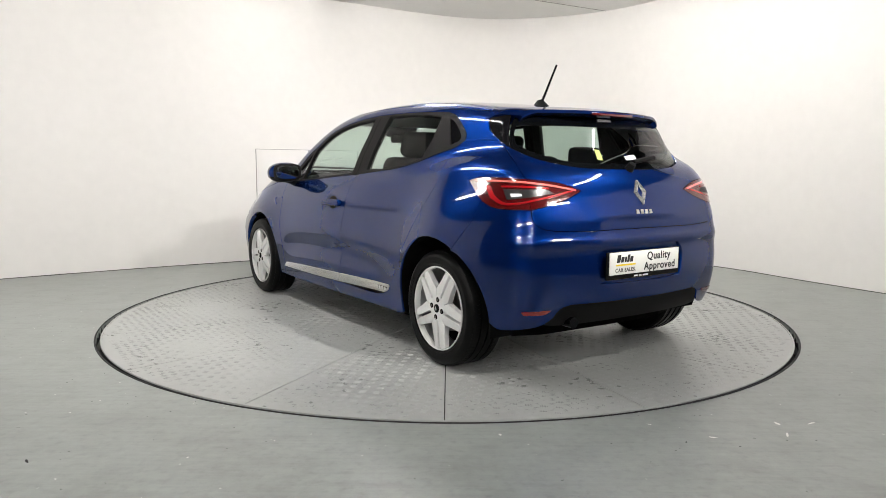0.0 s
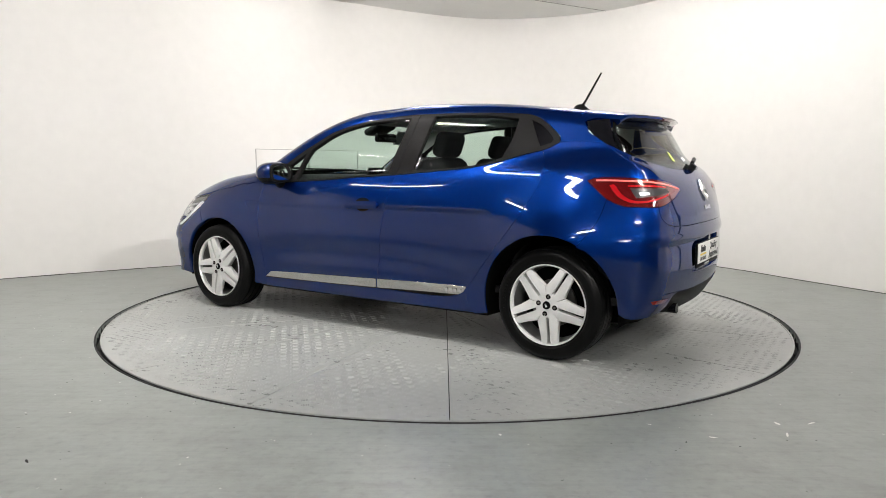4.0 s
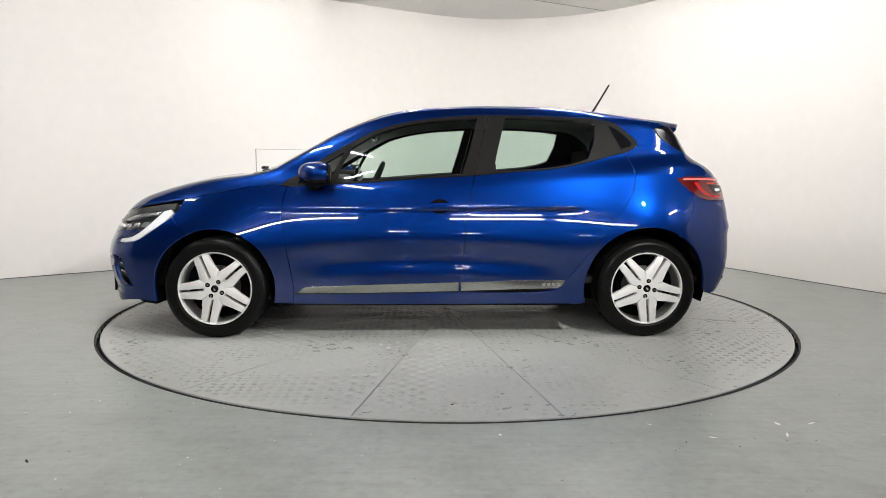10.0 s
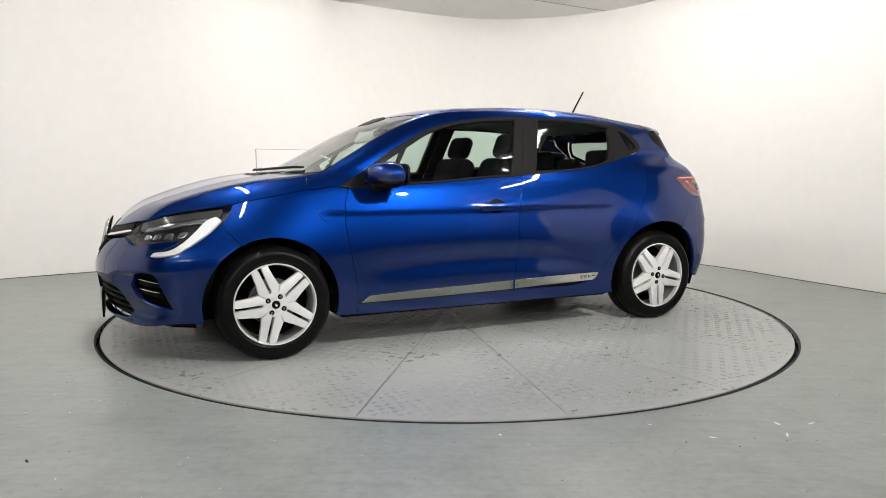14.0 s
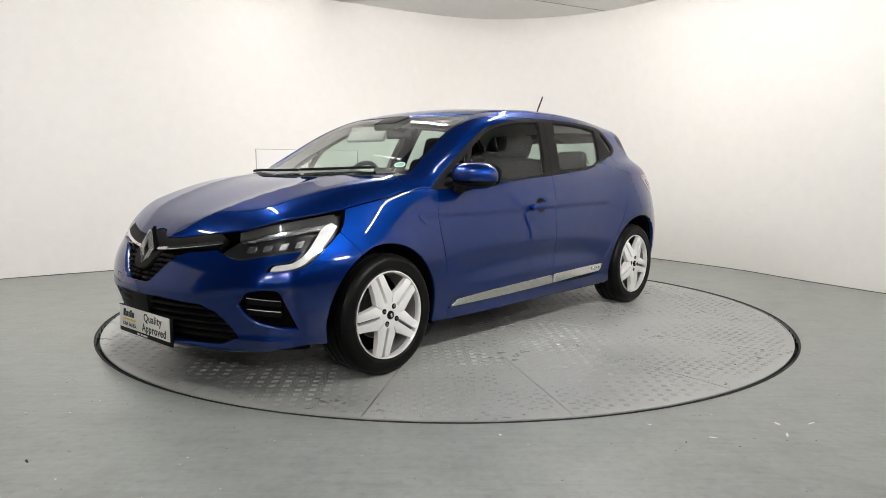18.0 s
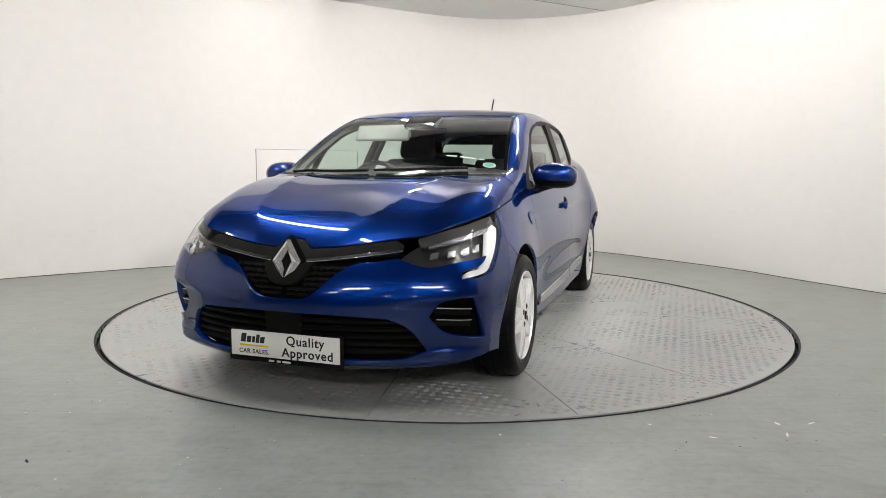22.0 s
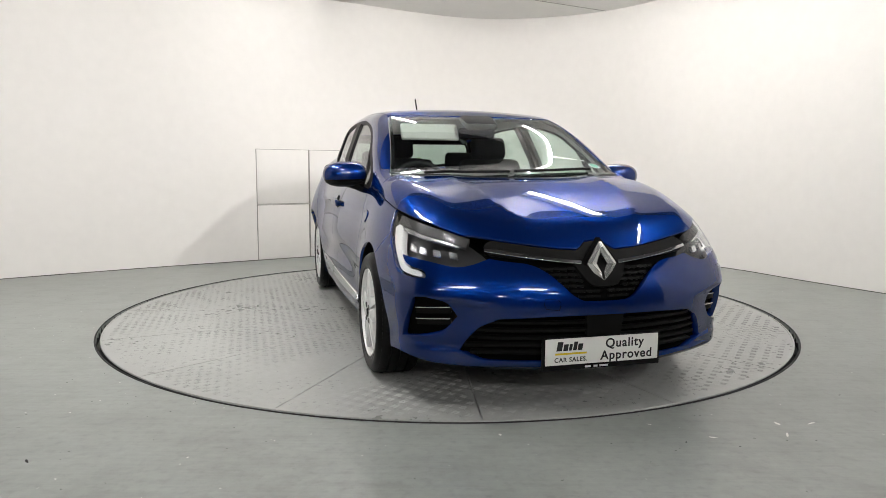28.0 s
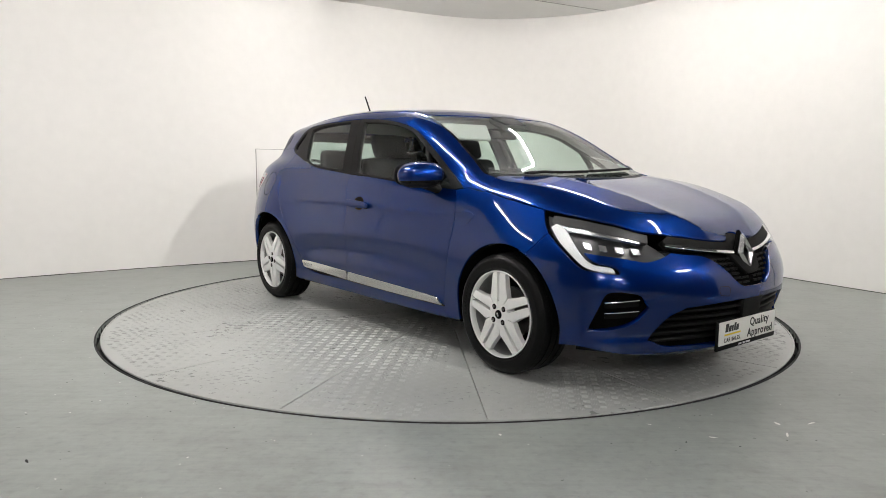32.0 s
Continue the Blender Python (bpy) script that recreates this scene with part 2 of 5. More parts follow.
def wall_mesh(line, height, thick):
    bm = bmesh.new()
    cols, n = [], len(line)
    for i, p in enumerate(line):
        d = (line[min(i + 1, n - 1)] - line[max(i - 1, 0)]).normalized()
        out = Vector((-d.y, d.x, 0)) * thick
        cols.append([bm.verts.new(p + q + Vector((0, 0, z))) for q, z in ((Vector(), 0), (Vector(), height), (out, height), (out, 0))])
    for a, b in zip(cols, cols[1:]):
        for j in range(4):
            bm.faces.new((a[j], a[(j + 1) % 4], b[(j + 1) % 4], b[j]))
    for c in (cols[0], cols[-1]):
        bm.faces.new(c)
    bmesh.ops.recalc_face_normals(bm, faces=bm.faces)
    return smooth(bm)


def room():
    tagged(part("wall_curved", wall_mesh(BEND_LINE, CEILING, 0.12), WALL), "white painted curved wall with a rounded far corner", "wall", kind="structure")
    for name, pts, mat, label in (
            ("wall_west", [(-5.75, -4.2), (-5.75, -0.6), (-4.80, 0.50)], WALL, "white painted side wall that runs on from the curve"),
            ("wall_east", [(4.02, 0.02), (4.75, -1.4), (4.75, -3.0)], WALL, "white painted side wall that runs on from the curve"),
            ("wall_hall_west", [(-5.75, -18.0), (-5.75, -4.2)], DARK_WALL, "plain dark side wall of the hall"),
            ("wall_hall_east", [(4.75, -3.0), (4.75, -18.0)], DARK_WALL, "plain dark side wall of the hall")):
        tagged(part(name, wall_mesh([Vector((*q, 0)) for q in pts], CEILING, 0.12), mat), label, "wall", kind="structure")
    foot = [q + Vector((0.0, -0.004, 0)) for q in BEND_LINE[1:-1]]
    tagged(part("wall_foot_joint", wall_mesh(foot, 0.007, 0.003), FOOT_DIRT), "dirty dark joint along the foot of the wall", "joint", kind="structure")
    tagged(part("wall_south", wall_mesh([Vector((4.87, -18.0, 0)), Vector((-5.87, -18.0, 0))], CEILING, 0.12), DARK_WALL), "plain dark wall of the hall behind", "wall", kind="structure")
    tagged(part("ceiling", box((11.6, 4.2, 0.12), (-0.5, 2.60, CEILING + 0.062)), CEILING_PAINT), "pale grey painted ceiling", "ceiling", kind="structure")
    tagged(part("ceiling_hall", box((11.6, 18.7, 0.12), (-0.5, -8.85, CEILING + 0.062)), HALL_CEILING), "dark ceiling of the hall behind", "ceiling", kind="structure")
    joint = box((2.4, 0.006, 0.004), (0, 0, CEILING - 0.0005))
    bmesh.ops.transform(joint, matrix=pose(1.25, 3.17, 0, 0, 0, 30), verts=joint.verts)
    tagged(part("ceiling_joint", joint, GREY_JOINT), "thin grey joint between two ceiling boards", "joint", kind="structure")
    # floor with a round pit for the table
    bm = bmesh.new()
    steps, hole = 128, TABLE_R + 0.022
    rings = []
    for r in (hole, hole + 0.3, 3.2, 22.0):
        rings.append([bm.verts.new((r * math.cos(2 * math.pi * k / steps), r * math.sin(2 * math.pi * k / steps), 0)) for k in range(steps)])
    low = [bm.verts.new((v.co.x, v.co.y, -0.12)) for v in rings[0]]
    for k in range(steps):
        j = (k + 1) % steps
        for a, b in zip([low, *rings], rings):
            bm.faces.new((a[k], b[k], b[j], a[j]))
    bmesh.ops.recalc_face_normals(bm, faces=bm.faces)
    tagged(part("floor", smooth(bm), FLOOR), "worn grey-green painted concrete floor", "floor", kind="structure")
    tagged(part("floor_pit", lathe([(0.0, -0.12), (hole, -0.12), (hole + 0.05, -0.125)], 64, "Z"), GAP), "dark pit under the turntable", "pit", kind="structure")
    tagged(part("floor_pit_edge", lathe([(hole - 0.001, -0.06), (hole + 0.0005, 0.004), (hole + 0.007, 0.0045), (hole + 0.010, 0.001)], 160, "Z"), GAP), "dark steel edging round the pit", "edging", kind="structure")


TABLE_R = 2.268


def turntable():
    """A round steel table of tread plate, painted grey, that carries the car."""
    table = new("turntable")
    tagged(table, "round grey-painted tread-plate turntable set in the floor", "turntable")
    part("rim", lathe([(TABLE_R - 0.012, 0.0012), (TABLE_R - 0.002, 0.0008), (TABLE_R, -0.002), (TABLE_R, -0.006)], 160, "Z"), DECK_PAINT, table)
    # the edge below the lip is coloured near black as shade in the gap
    part("rim_gap_shade", lathe([(TABLE_R - 0.001, -0.006), (TABLE_R - 0.001, -0.06), (TABLE_R - 0.012, -0.06)], 160, "Z"), GAP, table, "table edge below the lip, blackened for the gap's shade")
    # wedge plates with open joints
    count, gap = 16, 0.0026
    for i in range(count):
        a0, a1 = (radians(SEAM_TURN + 360 / count * k) for k in (i, i + 1))
        mid = 0.5 * (a0 + a1)
        inset = gap / math.sin(0.5 * (a1 - a0))
        tip = Vector((math.cos(mid), math.sin(mid), 0)) * inset
        R = TABLE_R - 0.012
        line = [tip + Vector((math.cos(a0 + (a1 - a0) * k / 16), math.sin(a0 + (a1 - a0) * k / 16), 0)) * (R - inset) for k in range(17)]
        bm = bmesh.new()
        top = [bm.verts.new((v.x, v.y, 0)) for v in [tip, *line]]
        low = [bm.verts.new((v.co.x, v.co.y, -0.02)) for v in top]
        bm.faces.new(top)
        for k in range(len(top)):
            j = (k + 1) % len(top)
            bm.faces.new((top[k], low[k], low[j], top[j]))
        bmesh.ops.recalc_face_normals(bm, faces=bm.faces)
        part("deck_plate", bm, DECK_PAINT, table)
    part("under_plate", lathe([(0, -0.021), (TABLE_R - 0.02, -0.021), (TABLE_R - 0.02, -0.06)], 64, "Z"), GAP, table)
    # raised bars of the tread, five by five, each group turned against the next, worn flat in patches
    verts, faces = [], []
    rnd = random.Random(4)
    p = 0.0465
    n = int(TABLE_R / p) + 1
    for i in range(-n, n + 1):
        for j in range(-n, n + 1):
            x, y = i * p + rnd.uniform(-0.001, 0.001), j * p
            if math.hypot(x, y) > TABLE_R - 0.05:
                continue
            ray = (math.degrees(math.atan2(y, x)) - SEAM_TURN) % 22.5
            if math.hypot(x, y) * math.sin(radians(min(ray, 22.5 - ray))) < 0.022:
                continue
            wear = noise.noise((x * 1.3, y * 1.3, 3.0)) + 0.5 * noise.noise((x * 4.1, y * 4.1, 7.0)) + rnd.uniform(-0.12, 0.12)
            high = 0.0014 * min(1.0, max(0.30, 0.65 + 0.9 * wear))
            turn = radians(45 if (i + j) % 2 else -45)
            c, s = math.cos(turn), math.sin(turn)
            for off in (-0.0136, -0.0068, 0.0, 0.0068, 0.0136):
                k = len(verts)
                for (u, v, h) in ((-0.0165, 0, 0.0002), (0, -0.0026, 0.0002), (0.0165, 0, 0.0002), (0, 0.0026, 0.0002), (-0.010, 0, high), (0.010, 0, high)):
                    v += off
                    verts.append((x + c * u - s * v, y + s * u + c * v, h))
                faces += [(k, k + 1, k + 4), (k + 4, k + 1, k + 5), (k + 1, k + 2, k + 5), (k + 2, k + 3, k + 5), (k + 5, k + 3, k + 4), (k + 3, k, k + 4)]
    me = bpy.data.meshes.new("tread")
    me.from_pydata(verts, [], faces)
    tagged(part("tread", me, TREAD_WORN, table), kind="stuff")
    a = radians(-71.9 - (TURN_START + 13 * TURN_RATE))
    mark = box((0.020, 0.007, 0.001), (0, 0, 0.0030), 0.0004)
    bmesh.ops.transform(mark, matrix=pose(2.073 * math.cos(a), 2.073 * math.sin(a), 0, 0, 0, 40), verts=mark.verts)
    part("red_mark", mark, RED_DULL, table, "small red scrap on the deck")
    return table


SEAM_TURN = 10.2


def batten(x, y, z, length, turn, glow):
    """A ceiling lamp: a white batten with one bare glowing tube and two end caps."""
    lamp = tagged(new("ceiling_lamp"), "white ceiling batten with one bright fluorescent tube", "ceiling lamp", "ceiling lamps")
    lamp.matrix_basis = pose(x, y, z, 0, 0, turn)
    part("housing", box((length + 0.06, 0.07, CEILING - z - 0.03), (0, 0, (CEILING - z + 0.03) / 2), 0.008), BATTEN, lamp)
    bm = lathe([(0.0, -length / 2), (0.019, -length / 2), (0.019, length / 2), (0.0, length / 2)], 14)
    bmesh.ops.transform(bm, matrix=pose(0, 0, 0, 0, 0, 90), verts=bm.verts)
    part("tube", bm, TUBE_GLOW[glow], lamp)
    for s in (-1, 1):
        part("end_cap", box((0.03, 0.045, 0.06), (s * (length / 2 + 0.012), 0, 0.005), 0.006), BATTEN, lamp)


def spotlight():
    """A black can lamp on a ceiling bracket that lights the car from the camera's right."""
    m = look(SPOT_AT, SPOT_AIM)
    lamp = tagged(new("spotlight"), "black can spotlight on a ceiling bracket", "spotlight")
    lamp.matrix_basis = m
    part("can", lathe([(0.0, 0.20), (0.070, 0.19), (0.085, 0.16), (0.088, -0.06), (0.083, -0.06), (0.080, 0.10)], 32, "Z"), BLACK, lamp)
    part("lens", lathe([(0.0, 0.030), (0.079, 0.030)], 32, "Z"), SPOT_LENS, lamp)
    bracket = tube([m.inverted() @ Vector((SPOT_AT[0], SPOT_AT[1], CEILING)), (0, 0, 0.15)], 0.012, 10)
    part("bracket", bracket, BLACK, lamp)
    data = bpy.data.lights.new("spot_beam", "SPOT")
    data.energy, data.color, data.spot_size, data.spot_blend, data.shadow_soft_size = SPOT_WATTS, (1.0, 0.97, 0.93), radians(72), 0.55, 0.06
    beam = new("spot_beam", data)
    beam.parent = lamp


def wall_at(x):
    """The wall's foot at x, on its long left stretch."""
    for p, q in zip(BEND_LINE, BEND_LINE[1:]):
        if p.x <= x <= q.x:
            return p.lerp(q, (x - p.x) / (q.x - p.x))


def hatch(x0, x1, z0, z1, label):
    """A flush painted access panel on the wall with a fine dark joint round it."""
    a, b = wall_at(x0), wall_at(x1)
    mid, d = 0.5 * (a + b), b - a
    ob = part("wall_panel", box((d.length - 0.010, 0.016, z1 - z0 - 0.008), (0, 0, (z1 - z0) / 2), 0.003), WALL, None)
    ob.matrix_basis = pose(mid.x, mid.y, z0, 0, 0, math.degrees(math.atan2(d.y, d.x)))
    w, h = d.length, z1 - z0
    for size, at in (((0.006, 0.013, h), (-w / 2, 0, h / 2)), ((0.006, 0.013, h), (w / 2, 0, h / 2)), ((w, 0.013, 0.005), (0, 0, 0.0025)), ((w, 0.013, 0.005), (0, 0, h - 0.0025))):
        part("joint", box(size, at), GREY_JOINT, ob)
    return tagged(ob, label, "wall panel", "wall panels")


def floor_marks():
    """White paint chips and dark scuffs scattered on the floor near the table."""
    rnd = random.Random(9)
    for name, mat, count, label in (("paint_chips", SPECK, 150, "small white paint chips on the floor"), ("scuffs", GAP, 170, "small dark scuffs on the floor")):
        verts, faces = [], []
        spots = [(1.319, -2.387, 0.016), (1.336, -2.267, 0.018), (1.474, -2.264, 0.014), (0.209, -2.41, 0.01), (1.021, -2.421, 0.012), (0.817, -2.29, 0.008)] if mat is SPECK else [(-1.449, -2.685, 0.012)]
        while len(spots) < count:
            a, r = rnd.uniform(-math.pi, math.pi), TABLE_R + 0.06 + rnd.random() ** 1.5 * 1.6
            if r * math.cos(a) < 3.0 and r * math.sin(a) < 1.0:
                spots.append((r * math.cos(a), r * math.sin(a), rnd.uniform(0.0015, 0.005)))
        for x, y, r in spots:
            k, n = len(verts), 7
            stretch, turn = rnd.uniform(0.25, 1.0), rnd.uniform(0, math.pi)
            for i in range(n):
                q = 2 * math.pi * i / n
                rr = r * rnd.uniform(0.6, 1.2)
                u, v = rr * math.cos(q) * (2 - stretch), rr * math.sin(q) * stretch
                verts.append((x + u * math.cos(turn) - v * math.sin(turn), y + u * math.sin(turn) + v * math.cos(turn), 0.0012))
            faces.append(tuple(range(k, k + n)))
        me = bpy.data.meshes.new(name)
        me.from_pydata(verts, [], faces)
        tagged(part(name, me, mat), label, "floor marks", kind="stuff")




# ---- the car's outer skin, x forward, y left, z up, from the middle of the wheelbase ----
def curve(pts, blur=0.04):
    """A smooth curve through (u, v) pairs, as a function of u."""
    p = np.array(sorted(pts), float)
    u, v = p[:, 0], p[:, 1]
    h, s = np.diff(u), np.diff(v) / np.diff(u)
    m = np.zeros(len(u))
    m[0], m[-1] = s[0], s[-1]
    for i in range(1, len(u) - 1):
        if s[i - 1] * s[i] > 0:
            a, b = 2 * h[i] + h[i - 1], h[i] + 2 * h[i - 1]
            m[i] = (a + b) / (a / s[i - 1] + b / s[i])
    pad = 3 * blur + 0.3
    g = np.linspace(u[0] - pad, u[-1] + pad, 900)
    i = np.clip(np.searchsorted(u, g) - 1, 0, len(h) - 1)
    t = np.clip((g - u[i]) / h[i], 0, 1)
    w = ((2 * t**3 - 3 * t**2 + 1) * v[i] + (t**3 - 2 * t**2 + t) * h[i] * m[i]
         + (3 * t**2 - 2 * t**3) * v[i + 1] + (t**3 - t**2) * h[i] * m[i + 1])
    w = np.where(g < u[0], v[0] + (g - u[0]) * s[0], np.where(g > u[-1], v[-1] + (g - u[-1]) * s[-1], w))
    n = max(1, int(3 * blur / (g[1] - g[0])))
    k = np.exp(-0.5 * (np.arange(-n, n + 1) * (g[1] - g[0]) / max(blur, 1e-6)) ** 2)
    w = np.convolve(np.pad(w, n, mode="reflect", reflect_type="odd"), k / k.sum(), "valid")
    return lambda q: np.interp(q, g, w)


def smax(a, b, k):
    h = np.maximum(k - np.abs(a - b), 0) / k
    return np.maximum(a, b) + h * h * k / 4


def smin(a, b, k):
    return -smax(-a, -b, k)


SIDE = curve([(1.1, 0.707), (1, 0.751), (0.95, 0.765), (0.88, 0.788), (0.8, 0.810), (0.72, 0.827), (0.65, 0.839), (0.55, 0.850), (0.42, 0.847), (0.3, 0.831), (0.2, 0.824), (0.1, 0.796)], 0.03)
PLAN = curve([(2.1, -0.126), (1.8, -0.046), (1.5, -0.007), (1.29, -0.014), (1, -0.017), (0.5, -0.002), (0, 0.004), (-0.5, -0.003), (-1, -0.005), (-1.3, 0.012), (-1.6, -0.026), (-1.9, -0.132)], 0.1)
DECK = curve([(2.2, 0.553), (2.12, 0.639), (2.05, 0.695), (1.95, 0.766), (1.8, 0.831), (1.6, 0.897), (1.4, 0.945), (1.2, 0.974), (1, 0.992), (0.8, 0.978), (0.3, 0.987), (-0.25, 0.993), (-0.8, 1.034), (-1.2, 1.086), (-1.5, 1.101), (-1.7, 1.066), (-1.9, 0.989)], 0.05)
NOSE = curve([(0.8, 1.991), (0.7, 2.054), (0.63, 2.091), (0.55, 2.136), (0.45, 2.156), (0.32, 2.143), (0.22, 2.101), (0.15, 2.044)], 0.03)
TAIL = curve([(1.2, -1.694), (1.06, -1.793), (0.95, -1.849), (0.85, -1.883), (0.72, -1.911), (0.62, -1.913), (0.5, -1.919), (0.35, -1.897), (0.25, -1.845), (0.15, -1.745)], 0.03)
ROOF = curve([(1.35, 0.863), (1.2, 0.955), (1.1, 1.004), (1.01, 1.045), (0.79, 1.163), (0.645, 1.244), (0.465, 1.322), (0.29, 1.376), (0.11, 1.406), (-0.06, 1.415), (-0.3, 1.427), (-0.58, 1.425), (-0.9, 1.407), (-1.2, 1.372), (-1.5, 1.334), (-1.8, 1.294)], 0.06)
CABIN = curve([(1.3, 0.639), (1.1, 0.688), (0.9, 0.730), (0.5, 0.748), (0, 0.757), (-0.5, 0.758), (-1, 0.740), (-1.4, 0.695), (-1.7, 0.638), (-1.9, 0.584)], 0.1)
LEAN = curve([(1.5, -0.262), (1.4, -0.178), (1.3, -0.122), (1.2, -0.083), (1.1, -0.042), (1, -0.014), (0.85, 0.031)], 0.03)
CREASE = curve([(1.0, 0.41), (1.21, 0.405), (1.41, 0.395), (1.66, 0.345), (1.89, 0.285), (1.97, 0.22), (2.1, 0.18)], 0.03)
HATCH = curve([(1.4, -1.562), (1.3, -1.603), (1.2, -1.661), (1.06, -1.742), (0.9, -1.826)], 0.03)


# how far the sides tuck in towards tail and nose, and how strongly each face is bowed
TUCK, TUCK_FRONT, CROWN, BOW_FRONT, BOW_REAR, WRAP, CAMBER, BOW_GLASS, FLARE_FRONT, FLARE_REAR = -0.005, 0.226, 0.033, 0.425, 0.150, 0.099, 0.081, 0.335, 0.028, 0.049


def ramp(q, soft):
    return soft * np.log1p(np.exp(np.clip(q / soft, -40, 40)))


def skin(x, y, z):
    """Below zero inside the body, above zero outside, close to the distance in metres."""
    ay = np.abs(y)
    scoop = 0.021 * np.exp(-((z - 0.425 - 0.055 * np.maximum(0, 1 - ((x - 0.05) / 0.85) ** 2)) / 0.078) ** 2) / (1 + np.exp((np.abs(x) - 0.76) / 0.07))
    side = ay - SIDE(z) - PLAN(x) + scoop
    side = side - FLARE_FRONT * np.exp(-((x - 1.3) / 0.30) ** 2 - ((z - 0.52) / 0.28) ** 2) - FLARE_REAR * np.exp(-((x + 1.3) / 0.34) ** 2 - ((z - 0.66) / 0.28) ** 2)
    side = side + TUCK * ramp(-1.15 - x, 0.12) * ramp(z - 0.68, 0.06) * 5 + TUCK_FRONT * ramp(x - 1.25, 0.12) * ramp(z - 0.62, 0.06) * 5
    off = ay - CREASE(x)
    ridge = 0.014 * np.exp(-np.sqrt(off * off + 0.00008) / np.where(off > 0, 0.16, 0.09)) / (1 + np.exp((1.12 - x) / 0.05))
    deck = z - DECK(x) + CROWN * y * y - ridge
    deep = np.clip((ay - 0.40) / 0.26, 0, 1)
    pocket = 0.030 * deep * deep * (3 - 2 * deep) / (1 + np.exp((z - 0.452 - 0.07 * (ay - 0.4)) / 0.007)) / (1 + np.exp((0.268 - 0.02 * (ay - 0.4) - z) / 0.008))
    pocket = pocket - 0.018 * np.exp(-((z - 0.203) / 0.023) ** 2)
    shelf = 0.012 * np.exp(-((z - 0.668) / 0.030) ** 2)
    front = x - NOSE(z) + BOW_FRONT * y * y + pocket
    rear = TAIL(z) + BOW_REAR * y * y - x - shelf
    low = smax(smax(smax(side, deck, 0.10), front, 0.09), rear, 0.10)
    low = smax(low, 0.17 - z, 0.03)
    wrap = WRAP * y * y / (1 + np.exp((0.15 - x) / 0.12))
    roof = (z - ROOF(x + wrap) + CAMBER * y * y) * 0.9
    cabin = smax((ay - CABIN(x) - LEAN(z)) * 0.87, roof, 0.07)
    cabin = smax(cabin, (HATCH(z) + BOW_GLASS * y * y - x) * 0.83, 0.05)
    return smin(low, np.maximum(cabin, np.maximum(x - 1.2, 0.8 - z)), 0.05)


# ---- charts: ways to lay flat outlines on the skin ----
def on_skin(uv, chart, side=1, offset=0.0):
    """Points and outward directions where the chart's rays meet the skin. side: 1 for the car's left, -1 for its right."""
    uv = np.asarray(uv, float).reshape(-1, 2)
    u, v = uv[:, 0], uv[:, 1]
    o = np.zeros_like(u)
    if chart == "side":
        start, way, far = np.stack([u, o + 1.25, v], 1), np.stack([o, o - 1, o], 1), 1.25
    elif chart == "top":
        start, way, far = np.stack([u, v, o + 1.7], 1), np.stack([o, o, o - 1], 1), 1.6
    elif chart == "polar":
        start, way, far = np.stack([u, 1.2 * np.cos(v), 0.85 + 1.2 * np.sin(v)], 1), np.stack([o, -np.cos(v), -np.sin(v)], 1), 1.2
    else:
        s = 1 if chart == "front" else -1
        a = np.radians(u)
        start = np.stack([s * (1 + 1.5 * np.cos(a)), 1.5 * np.sin(a), v], 1)
        way, far = np.stack([-s * np.cos(a), -np.sin(a), o], 1), 1.5
    t0, t1 = o.copy(), o + far
    found = np.zeros(len(u), bool)
    for k in range(1, 61):
        t = far * k / 60
        q = start + way * t
        inside = (skin(q[:, 0], q[:, 1], q[:, 2]) < 0) & ~found
        t0, t1, found = np.where(inside, far * (k - 1) / 60, t0), np.where(inside, t, t1), found | inside
    for _ in range(22):
        m = 0.5 * (t0 + t1)
        q = start + way * m[:, None]
        inside = skin(q[:, 0], q[:, 1], q[:, 2]) < 0
        t0, t1 = np.where(inside, t0, m), np.where(inside, m, t1)
    p = start + way * t0[:, None]
    e = 0.004
    x, y, z = p.T
    g = np.stack([skin(x + e, y, z) - skin(x - e, y, z), skin(x, y + e, z) - skin(x, y - e, z), skin(x, y, z + e) - skin(x, y, z - e)], 1)
    g /= np.maximum(np.linalg.norm(g, axis=1, keepdims=True), 1e-9)
    p = p + g * offset
    if side < 0:
        p, g = p * (1, -1, 1), g * (1, -1, 1)
    return p, g


def chart_of(p, chart):
    x, y, z = np.asarray(p).T
    if chart == "side":
        return np.stack([x, z], 1)
    if chart == "top":
        return np.stack([x, y], 1)
    if chart == "polar":
        return np.stack([x, np.arctan2(z - 0.85, y)], 1)
    s = 1 if chart == "front" else -1
    return np.stack([np.degrees(np.arctan2(y, s * x - 1)), z], 1)


UNIT = {"side": (1, 1), "top": (1, 1), "polar": (1, 0.6), "front": (0.0175, 1), "rear": (0.0150, 1)}


def over(points, a, b):
    """The same places of the skin, from chart a in chart b."""
    return [tuple(q) for q in chart_of(on_skin(points, a)[0], b)]


def line(*runs, chart="side", step=0.015, closed=True):
    """A closed outline: each run is smooth, with a corner where two runs meet."""
    k = np.array(UNIT[chart])
    out = []
    last = None
    for run in runs:
        pts = [np.array(q, float) * k for q in run]
        if last is not None and np.linalg.norm(pts[0] - last) > 1e-6:
            pts = [last] + pts
        seg = spline(pts, step)
        out += seg[:-1]
        last = pts[-1]
    if closed and np.linalg.norm(last - out[0]) > 1e-6:
        out += spline([last, out[0]], step)[:-1]
    elif not closed:
        out.append(last)
    return [tuple(q / k) for q in out]


def mirrored(half):
    """A half outline that starts and ends on the middle line, made whole."""
    return [tuple(p) for p in half] + [(-a, b) for a, b in half[::-1] if abs(a) > 1e-4]


